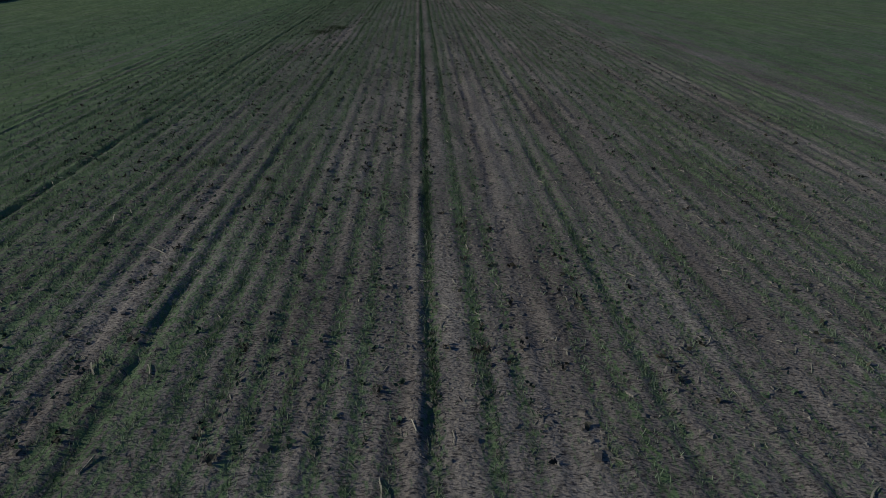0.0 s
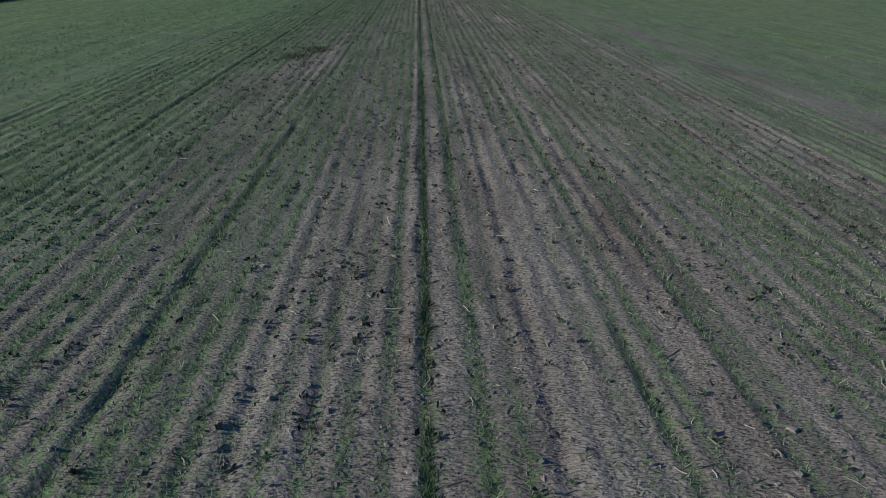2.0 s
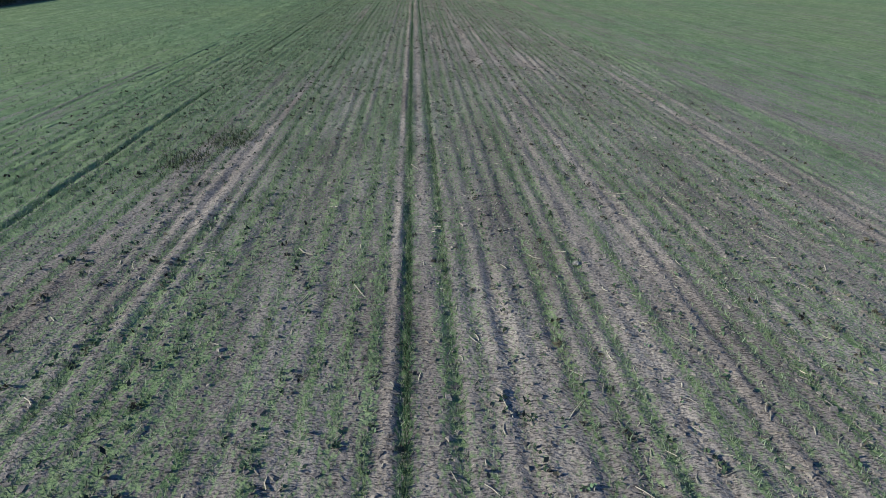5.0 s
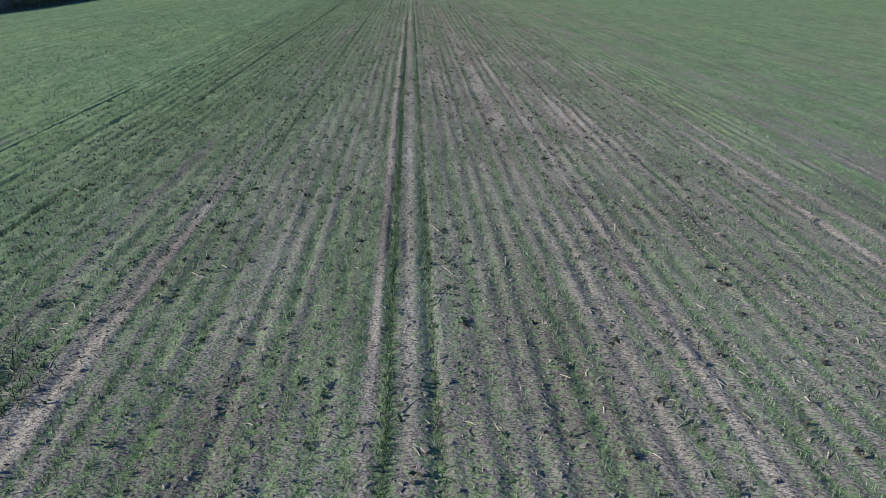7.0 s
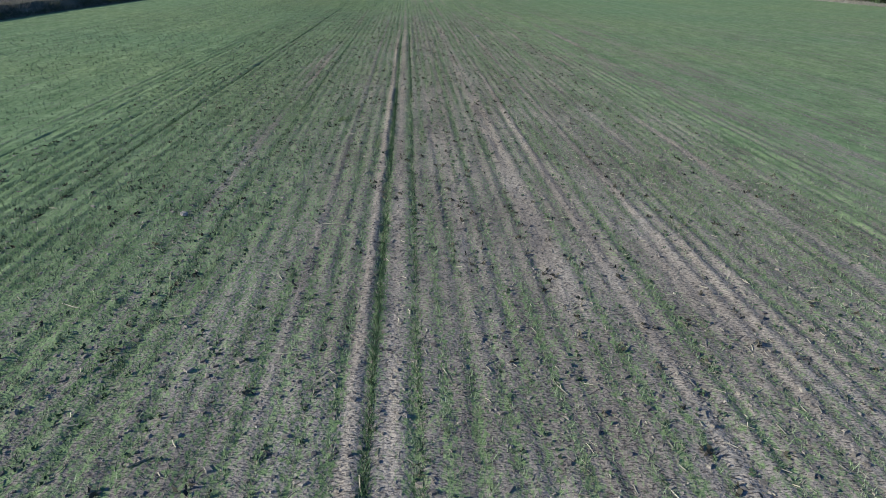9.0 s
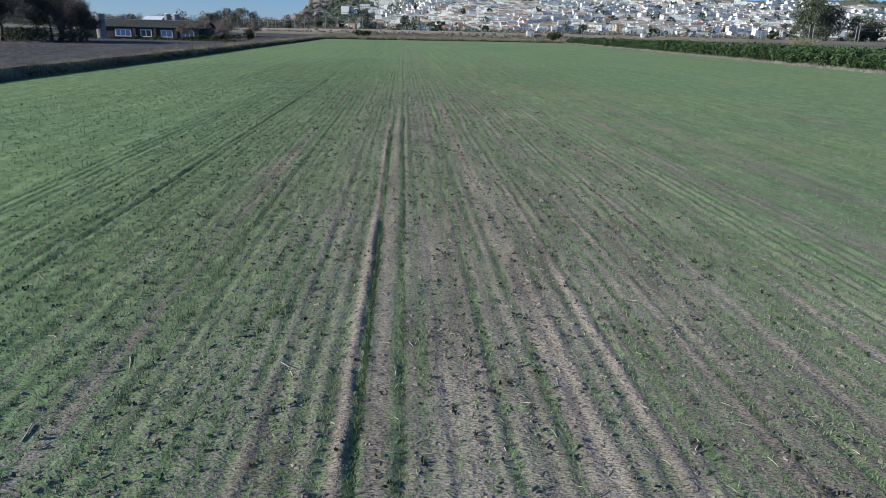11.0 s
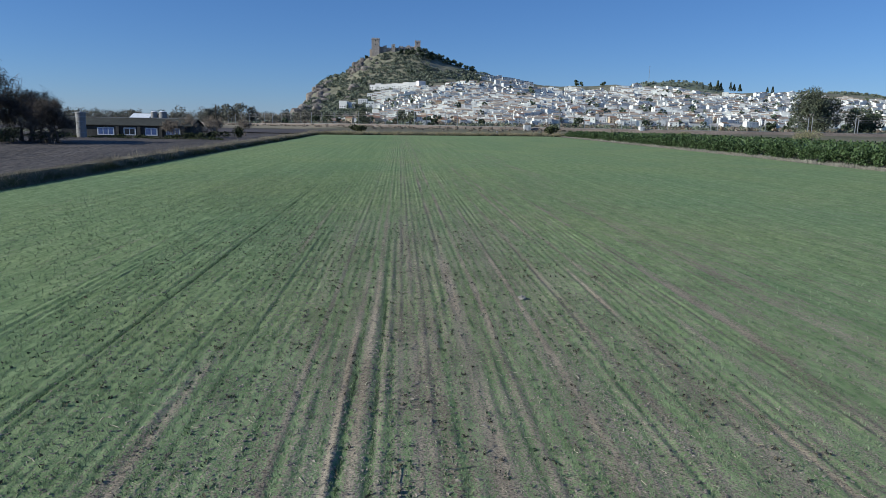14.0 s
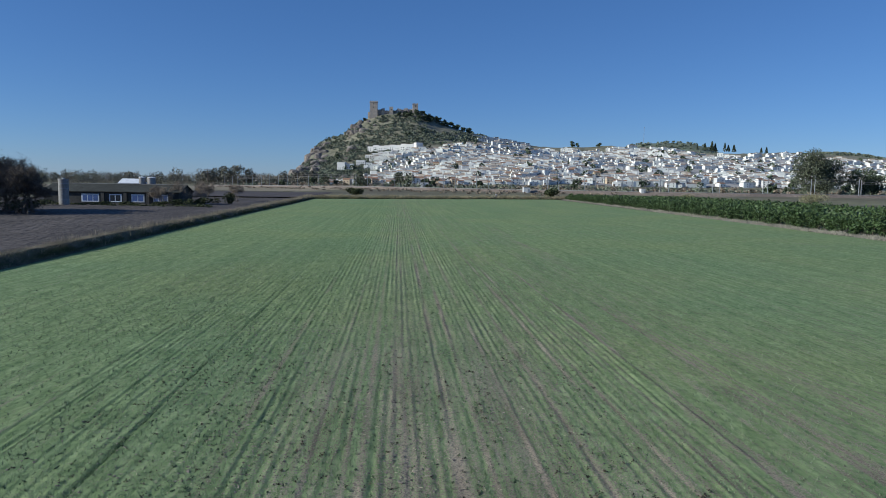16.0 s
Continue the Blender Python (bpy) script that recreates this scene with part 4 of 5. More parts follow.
def build_tanks():
    for k, (x, s) in enumerate(((-67.9, 0.9), (-65.5, 1.05))):
        t = thing("water_tank", (x, 266, 0), "round grey water tank raised on a steel stand", "water tank", "raised water tanks")
        part("tank", tube(bmesh.new(), (0, 0, 5.0), (0, 0, 6.75), s, s, 20), M_CONCRETE, t)
        part("lid", tube(bmesh.new(), (0, 0, 6.75), (0, 0, 6.95), s * 1.05, s * 0.5, 20), M_FRAME, t)
        part("platform", a_box(-s, s, -s, s, 4.85, 5.0), M_PYLON, t)
        for a in (-1, 1):
            for b in (-1, 1):
                part("leg", tube(bmesh.new(), (a * s * 0.9, b * s * 0.9, -0.2), (a * s * 0.8, b * s * 0.8, 4.86), 0.07, 0.06, 6), M_PYLON, t)


def build_power_pole(x, y, h):
    t = thing("power_pole", (x, y, 0), "thin wooden power pole with crossarms", "power pole", "power poles")
    part("pole", tube(bmesh.new(), (0, 0, -0.4), (0, 0, h), 0.16, 0.1, 8), M_BARK, t)
    for z in (h - 0.4, h - 1.3):
        arm = part("crossarm", a_box(-1.0, 1.0, -0.07, 0.07, z, z + 0.14), M_PYLON, t)
        for a in (-0.9, 0.0, 0.9):
            part("insulator", tube(bmesh.new(), (a, 0, z + 0.14), (a, 0, z + 0.4), 0.07, 0.05, 8), M_CONCRETE, arm)


def build_barn(x, y, w, d, h, rh, label, wall=None, base=0.0, roof=None):
    t = thing("barn", (x, y, base), label, "farm building")
    part("wall", a_box(0, w, 0, d, -0.5, h), wall or M_WHITE, t)
    part("roof", gable(bmesh.new(), 0, w, 0, d, h, rh, 0.3, 0.2), roof or M_FLAT, t)
    for k in range(max(1, int(w / 5))):
        part("window", a_box(1.5 + k * 5, 3.0 + k * 5, -0.08, 0.02, 1.2, 2.4), M_DARKPANE, t)


def bush_mesh(rng, x, y, z, r, h, n, leaf):
    L = [(x + rng.normal(0, r * 0.45), y + rng.normal(0, r * 0.45), z + h * rng.uniform(0.3, 0.65), r * 0.55, r * 0.55, h * 0.4) for _ in range(5)]
    C = clump_points(rng, L, n, 0.4)
    C[:, 2] = np.maximum(C[:, 2], z + 0.05)
    return sprigs(C, leaf * (0.6 + 0.8 * rng.rand(n)), rng)


def single_bush(x, y, r, h, m, label, seed, n=420, leaf=0.35, z=None):
    rng = np.random.RandomState(seed)
    z = float(ground_z(x, y)) if z is None else z
    V, F = bush_mesh(rng, 0, 0, 0, r, h, n, leaf)
    ob = link("bush", mesh_np("bush", V, F), m)
    ob.location = (x, y, z)
    tagged(ob, label, "bush")


def build_farm_plants():
    bare_tree((-66, 200, 0), 9, M_BARE, "smaller dark leafless tree at the end of the thicket", 3, 4, 0.35, 5, (0.1, 0), "big bare trees", fuzz=3)
    bare_tree((-73, 206, 0), 11, M_BARE, "dense dark leafless tree beside the farm", 14, 4, 0.4, 4, (0.15, 0), "big bare trees", fuzz=3)
    bare_tree((-79, 196, 0), 13.5, M_BARE, "large dark leafless tree with fine spreading twigs", 4, 4, 0.5, 4, (0.0, 0), "big bare trees", fuzz=3)
    bare_tree((-88, 203, 0), 18.5, M_BARE, "dense dark leafless tree beside the farm", 8, 4, 0.5, 4, (0.0, 0), "big bare trees", fuzz=3)
    for k, (x, y, h) in enumerate(((-54.5, 255, 7.5), (-51, 262, 7), (-57.0, 250, 6), (-47, 285, 6.5), (-60, 300, 7))):
        bare_tree((x, y, 0), h, M_PALEBARE, "slender pale leafless tree beside the farm shed", 50 + k, 3, 0.14, 3, (0, 0), "pale bare trees", fuzz=4)
    for k, (x, y, r, h) in enumerate(((-82, 236, 3.2, 1.6), (-70, 247, 1.6, 0.9), (-65, 247, 1.6, 0.8), (-57, 247, 1.8, 1.0), (-52, 250, 2.4, 1.8), (-48, 254, 2.6, 2.0),
                                      (-88, 228, 4.0, 3.2), (-95, 222, 4.5, 3.6), (-78, 205, 3.0, 2.6), (-85, 212, 3.6, 3.0), (-72, 194, 4.2, 2.8), (-66, 200, 3.4, 2.4), (-79, 190, 4.4, 3.4), (-44, 262, 1.6, 3.4))):
        single_bush(x, y, r, h, M_VERGE, "dark unkempt bush in front of the farm shed", 60 + k, 800, 0.24, 0.0)
    # the tangle of twigs under the big trees
    rng = np.random.RandomState(78)
    L = [(x, 199 + rng.normal(0, 4), z, 2.6, 3.0, 1.8) for x in np.arange(-104, -62, 1.3) for z in (1.0, 2.2, 3.6 * ss(-60, -74, x) + 0.8)]
    C = clump_points(rng, L, 6500, 0.1)
    C[:, 2] = np.maximum(C[:, 2], 0.1)
    V, F = sprigs(C, 0.07 * (0.6 + 0.8 * rng.rand(len(C))), rng, 0, 12)
    tagged(link("twig_thicket", mesh_np("twig_thicket", V, F), M_BARE), "dark tangled leafless thicket under the big trees", "thicket", kind="stuff")
    rng = np.random.RandomState(77)
    sets = []
    for x in np.arange(-112, -42, 0.9):
        sets.append(bush_mesh(rng, x, 243 - 0.10 * (x + 80) + rng.normal(0, 2.0), 0, 1.1, rng.uniform(0.3, 0.8), 60, 0.2))
    V, F = join(sets)
    tagged(link("farm_scrub", mesh_np("farm_scrub", V, F), M_VERGE), "dark low scrub along the foot of the farm shed", "scrub", kind="stuff")


# ---- the railway ----
def run_tube(points, r):
    """One long four-sided bar through the points, which run along x."""
    P = np.array(points, float)
    V = np.stack([P + (0, r, r), P + (0, -r, r), P + (0, -r, -r), P + (0, r, -r)], 1).reshape(-1, 3)
    i = (np.arange(len(P) - 1) * 4)[:, None, None]
    F = np.array([(k, (k + 1) % 4, 4 + (k + 1) % 4, 4 + k) for k in range(4)])[None] + i
    return V, F.reshape(-1, 4)


def build_railway():
    xs = np.arange(-190, 620, 10.0)
    prof = [(-9, -0.3), (-4.5, 0.9), (-3.5, 1.0), (3.5, 1.0), (4.5, 0.9), (9, -0.3)]
    V, nb = [], len(prof)
    for x in xs:
        for o, z in prof:
            y = float(rail_y(x)) + o
            V.append((x, y, float(ground_z(x, y)) * (1 if abs(o) > 5 else 0) + (float(ground_z(x, float(rail_y(x)))) if abs(o) <= 5 else 0) + z))
    i = (np.arange(len(xs) - 1)[:, None] * nb + np.arange(nb - 1)[None, :]).ravel()
    me = mesh_np("railway_bank", V, np.stack([i, i + nb, i + nb + 1, i + 1], 1))
    tagged(link("railway_bank", me, M_BALLAST), "low tan railway embankment with ballast", "embankment", kind="structure")
    top = lambda x: float(ground_z(x, float(rail_y(x)))) + 1.0  # noqa: E731
    for o in (-2.4, -0.9, 0.9, 2.4):
        V, F = run_tube([(a, float(rail_y(a)) + o, top(a) + 0.1) for a in xs], 0.08)
        tagged(link("rail", mesh_np("rail", V, F), M_PYLON), "long rusty steel rail on the embankment", "rail", "rails of the line")
    proto = thing("catenary_mast", (0, 0, 0), "slim grey steel mast that carries the railway wires", "railway mast", "masts along the railway")
    part("post", a_box(-0.13, 0.13, -0.13, 0.13, -0.5, 7.6), M_STEEL, proto)
    part("bracket", tube(bmesh.new(), (0, 0, 6.9), (0, 2.6, 6.4), 0.06, 0.05, 6), M_STEEL, proto)
    part("strut", tube(bmesh.new(), (0, 0, 5.4), (0, 2.6, 6.3), 0.05, 0.05, 6), M_STEEL, proto)
    part("insulator", tube(bmesh.new(), (0, 0.1, 6.88), (0, 0.5, 6.8), 0.11, 0.11, 8), M_CONCRETE, proto)
    spots, x = [], 440.0
    while x > -150:
        spots.append(x)
        x -= 24 if x > 150 else 17
    for k, x in enumerate(spots):
        for side in (-4.3, 4.3):
            xx = x + (7 if side > 0 else 0)
            y = float(rail_y(xx)) + side
            m = pose(xx, y, top(xx) - 0.1, 0, 0, 0 if side < 0 else 180)
            if k == 0 and side < 0:
                proto.matrix_world = m
            else:
                copy_thing(proto, m)
    for o, z in ((-1.8, 5.3), (1.8, 5.3), (-1.8, 6.4), (1.8, 6.4), (-4.3, 7.5)):
        V, F = run_tube([(a, float(rail_y(a)) + o, top(a) + z) for a in xs[6::2]], 0.035)
        tagged(link("overhead_wire", mesh_np("overhead_wire", V, F), M_WIRE), "thin overhead wire above the railway", "wire", "wires of the railway")
    # trackside huts
    for x, y, w, h in ((64.6, 427, 3.4, 2.9), (119, 408, 2.1, 2.8), (14.0, 540, 7.0, 3.8)):
        t = thing("trackside_hut", (x, y, float(ground_z(x, y))), "small white trackside hut with a flat roof", "hut")
        part("wall", a_box(0, w, 0, 3, -0.6, h), M_WHITE, t)
        part("roof", a_box(-0.15, w + 0.15, -0.15, 3.15, h, h + 0.18), M_FLAT, t)
        part("door", a_box(w * 0.6, w * 0.6 + 0.9, -0.05, 0.02, 0, 2.0), M_STEEL, t)
    t = thing("marker_post", (43.5, 375, 0), "short white post beside the reeds", "post")
    part("post", a_box(-0.35, 0.35, -0.2, 0.2, -0.3, 1.9), M_CONCRETE, t)
    part("cap", a_box(-0.4, 0.4, -0.25, 0.25, 1.9, 2.0), M_FRAME, t)


# ---- hill, castle and town ----
def ridge(x):
    x = np.asarray(x, float)
    base = 79 * ss(-212, -150, x) * (1 - 0.10 * ss(250, 1000, x)) + 4 * np.sin(x / 60.0)
    return base + 62 * np.exp(-np.abs((x + 4) / np.where(x < -4, 109, 100)) ** 2.7) + 10 * np.exp(-(((x - 110) / 55) ** 2)) + 11 * np.exp(-(((x - 185) / 80) ** 2))


def hill_z(x, y):
    x, y = np.asarray(x, float), np.asarray(y, float)
    y0 = 1150 - 240 * ss(-60, 200, x)
    up = np.clip((y - y0) / (1490 - y0), 0, 1)
    z = ridge(x) * (0.75 * up + 0.25 * up ** 3) * (1 - 0.7 * ss(1530, 2000, y))
    rough = 5 * (vnoise(x / 38, y / 38) - 0.5) + 3 * (vnoise(x / 13, y / 13) - 0.5) + 10 * (vnoise(x / 16, y / 22 + 5) - 0.5) * ss(-90, -170, x)
    return z + rough * ss(0, 0.12, up) + ground_z(x, np.minimum(y, 1000)) * 0.8 - 0.6


def far_ridge(x, y):
    return 112 * np.exp(-np.abs((x - 705) / 190) ** 3.0) * np.exp(-((y - 1900) / 160) ** 2) + 110 * np.exp(-((x - 1230) / 330) ** 2) * np.exp(-((y - 2000) / 200) ** 2) \
        + 78 * np.exp(-((x - 330) / 220) ** 2) * np.exp(-((y - 1850) / 150) ** 2) + 3 * (vnoise(x / 30, y / 30) - 0.5) - 3


def boulder(rng, at, size):
    """A weathered block of rock: a ball of 80 faces pushed in and out."""
    bm = bmesh.new()
    bmesh.ops.create_icosphere(bm, subdivisions=2, radius=1)
    V = np.array([v.co for v in bm.verts])
    F = np.array([[v.index for v in f.verts] for f in bm.faces])
    bm.free()
    k = rng.rand(3) * 9
    r = 0.75 + 0.5 * vnoise(V[:, 0] * 1.7 + k[0] + V[:, 2] * 1.3, V[:, 1] * 1.7 + k[1]) + rng.normal(0, 0.06, len(V))
    V = np.sign(V) * np.abs(V) ** 0.75 * r[:, None]
    return V * size + np.array(at), F


def build_hill():
    tagged(link("castle_hill", grid_mesh("castle_hill", np.arange(-250, 1500, 10), np.arange(880, 2010, 10), hill_z), M_HILL), "scrub-covered hill with rocky flanks above the town", "hill", kind="structure")
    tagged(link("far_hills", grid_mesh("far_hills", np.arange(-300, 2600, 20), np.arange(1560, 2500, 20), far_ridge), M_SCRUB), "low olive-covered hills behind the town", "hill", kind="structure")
    # crags on the steep end
    rng = np.random.RandomState(61)
    sets = []
    for _ in range(170):
        x = rng.uniform(-208, -130) if rng.rand() < 0.8 else rng.uniform(-95, -40)
        y = rng.uniform(1180, 1480)
        if x > -95 and rng.rand() < 0.5:
            y = rng.uniform(1440, 1490)
        s = rng.uniform(3, 8)
        sets.append(boulder(rng, (x, y, float(hill_z(x, y)) - 0.4 * s), (s * 1.2, s, s * rng.uniform(0.7, 1.5))))
    V, F = join(sets)
    tagged(link("crags", mesh_np("crags", V, F), M_CRAG), "orange-brown crags on the steep end of the hill", "crags", kind="stuff")
    # scrub and small trees over the hill
    sets = []
    n = 0
    while n < 2600:
        x, y = rng.uniform(-200, 330), rng.uniform(1120, 1500)
        if vnoise(x / 32 + 9, y / 45 + 2) + 0.25 * rng.rand() < 0.52 or (x > 40 and y < 1330) or x > 175:
            continue
        n += 1
        z = float(hill_z(x, y))
        r = rng.uniform(1.6, 4.2)
        C = clump_points(rng, [(x, y, z + r * 0.5, r * 1.15, r * 1.15, r * 0.7)], 26, 0.35)
        sets.append(sprigs(C, r * 0.6 * (0.6 + 0.7 * rng.rand(26)), rng, 0, 1.2))
    V, F = join(sets)
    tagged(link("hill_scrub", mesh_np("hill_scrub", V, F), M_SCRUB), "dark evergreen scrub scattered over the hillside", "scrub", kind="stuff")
    sets = []
    for k in range(3400):
        x, y = (rng.uniform(150, 1400), rng.uniform(1650, 1950)) if k < 1500 else (rng.uniform(930, 1500), rng.uniform(1780, 2010))
        z = float(far_ridge(x, y))
        if z < 30:
            continue
        r = rng.uniform(2, 4)
        C = clump_points(rng, [(x, y, z + r * 0.6, r, r, r * 0.7)], 12, 0.5)
        sets.append(sprigs(C, r * 0.9, rng))
    V, F = join(sets)
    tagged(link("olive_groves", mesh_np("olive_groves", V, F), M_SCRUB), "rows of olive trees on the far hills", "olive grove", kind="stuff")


def merlons(bm, x0, x1, y0, y1, z, w=1.6, h=1.5, t=0.8):
    n = max(2, int((x1 - x0) / (2 * w)))
    for k in range(n + 1):
        x = x0 + (x1 - x0 - w) * k / n
        box(bm, x, x + w, y0, y0 + t, z, z + h)
        box(bm, x, x + w, y1 - t, y1, z, z + h)
    n = max(2, int((y1 - y0) / (2 * w)))
    for k in range(1, n):
        y = y0 + (y1 - y0 - w) * k / n
        box(bm, x0, x0 + t, y, y + w, z, z + h)
        box(bm, x1 - t, x1, y, y + w, z, z + h)
    return bm


def build_castle():
    t = thing("castle", (0, 1490, 0), "medieval tan stone castle with crenellated towers on the hilltop", "castle")
    specs = (("keep", -56, -41, -6, 9, 165.5), ("tower", -33, -27, -3, 4, 152), ("tower", -17.5, -10.5, -5, 3, 155), ("tower", -3, 4, 0, 8, 152),
             ("tower", 12, 18, 2, 9, 153.5), ("tower", 28, 38.5, -2, 9, 163), ("tower", 44, 49, 2, 9, 148))
    for name, x0, x1, y0, y1, top in specs:
        lo = min(float(hill_z(x, 1490 + y)) for x in (x0, x1) for y in (y0, y1)) - 2
        bm = a_box(x0, x1, y0, y1, lo, top - 1.6)
        if name == "keep" or top > 160:
            box(bm, x0 - 0.5, x1 + 0.5, y0 - 0.5, y1 + 0.5, top - 3.4, top - 2.6)
        tw = part(name, bm, M_CASTLE, t)
        part("battlement", merlons(bmesh.new(), x0, x1, y0, y1, top - 1.6), M_CASTLE, tw)
        for k in range(2 if x1 - x0 > 8 else 1):
            z = top - 7 - 7 * k
            xm = (x0 + x1) / 2
            part("window", a_box(xm - 0.7, xm + 0.7, y0 - 0.08, y0 + 0.1, z, z + 2.2), M_DARKPANE, tw)
    for x0, x1, y0, top in ((-41, -33, 2, 149), (-27, -17.5, 1, 147), (-10.5, -3, 3, 148), (4, 12, 5, 150), (18, 28, 4, 151), (38.5, 44, 4, 147), (-60, -56, 3, 143)):
        lo = min(float(hill_z(x, 1490 + y0)) for x in (x0, x1)) - 2
        w = part("curtain_wall", a_box(x0, x1, y0, y0 + 2.4, lo, top), M_CASTLE, t)
        part("battlement", merlons(bmesh.new(), x0, x1, y0, y0 + 2.4, top, 1.3, 1.2, 0.6), M_CASTLE, w)
    for k, (x, y, h, w) in enumerate(((22, 1468, 17, 15), (34, 1464, 19, 17), (46, 1472, 18, 16), (12, 1470, 14, 13), (2, 1474, 9, 10), (58, 1478, 12, 14), (40, 1450, 11, 13),
                                      (73, 1486, 11, 15), (80, 1488, 12, 14), (92, 1486, 10, 12), (104, 1490, 9, 12), (118, 1490, 8, 11), (128, 1488, 7, 12), (140, 1492, 9, 13), (66, 1482, 9, 13), (86, 1478, 9, 13), (98, 1480, 8, 13), (111, 1484, 7, 12), (52, 1462, 10, 14), (64, 1466, 9, 13), (352, 1494, 13, 13), (362, 1496, 9, 10), (405, 1494, 8, 12), (-66, 1484, 6, 7), (-30, 1474, 6, 8))):
        leafy_tree("hill_tree", (x, y, float(hill_z(x, y))), h, w, M_TREE, "dark round-topped tree on the castle hill", "tree", 300 + k, 420, 1.5, 9, 0.3, 0.05, "trees below the castle")


HOUSE_LABELS = ("whitewashed house with a clay tile roof", "whitewashed house with a flat terrace roof", "tall white town house with shuttered windows", "white house with a low lean-to")


def house_proto(kind, rng):
    lab = HOUSE_LABELS[kind % 4] + ", standing on the town's slope"
    t = thing("town_house", (0, 0, 0), lab, "house", "houses of the town")
    w, d = rng.uniform(6, 10.5), rng.uniform(6, 9)
    h = rng.uniform(3.6, 6) if kind % 4 != 2 else rng.uniform(7, 9)
    wall = part("wall", a_box(-w / 2, w / 2, 0, d, -4, h), M_OCHRE if kind == 6 else M_WHITE, t)
    if kind % 4 in (0, 2, 3):
        part("roof", gable(bmesh.new(), -w / 2, w / 2, 0, d, h, 1.6, 0.3, 0.2), M_TILE, t)
        bm = bmesh.new()     # gable ends
        for x in (-w / 2 + 0.05, w / 2 - 0.05):
            bm.faces.new([bm.verts.new(p) for p in ((x, 0, h), (x, d, h), (x, d / 2, h + 1.55))])
        part("gable_end", bm, M_WHITE, t)
    else:
        part("roof", a_box(-w / 2 + 0.25, w / 2 - 0.25, 0.25, d - 0.25, h - 0.1, h + 0.05), M_FLAT, t)
        bm = bmesh.new()
        for a in ((-w / 2, w / 2, 0, 0.25), (-w / 2, w / 2, d - 0.25, d), (-w / 2, -w / 2 + 0.25, 0.25, d - 0.25), (w / 2 - 0.25, w / 2, 0.25, d - 0.25)):
            box(bm, *a, h, h + 0.9)
        part("parapet", bm, M_WHITE, t)
        part("stair_tower", a_box(w * 0.12, w * 0.42, d * 0.4, d * 0.8, h + 0.05, h + 2.5), M_WHITE, t)
    floors = 2 if h > 5.5 else 1
    floors = 3 if h > 8 else floors
    n = max(2, int(w / 4))
    for f in range(floors):
        for k in range(n):
            x = -w / 2 + w * (k + 0.5) / n
            z = 1.0 + f * 2.8
            part("window", a_box(x - 0.55, x + 0.55, -0.06, 0.05, z, z + 1.4), M_DARKPANE, t)
    part("door", a_box(-w / 2 + 0.4, -w / 2 + 1.5, -0.05, 0.05, 0, 2.1), M_TILE, t)
    if kind % 4 == 3:
        part("lean_to", a_box(w / 2, w / 2 + 3.5, 1, d - 1, -4, h * 0.6), M_WHITE, t)
    return t


def town_top(x):
    """How far up the slope the houses go."""
    return np.interp(x, [-95, -66, -46, 40, 120, 200, 420, 780, 900, 1130], [1130, 1200, 1305, 1272, 1345, 1435, 1445, 1440, 1340, 1270])


def town_spot(rng):
    """A place on the built-up slope."""
    while True:
        x = rng.uniform(-95, 1130) if rng.rand() < 0.75 else rng.uniform(-50, 160)
        lo = 930 + 70 * ss(-30, -90, x)
        hi = town_top(x)
        y = rng.uniform(lo, hi)
        if vnoise(x / 45 + 77, y / 45 + 31) > 0.12:
            return x, y


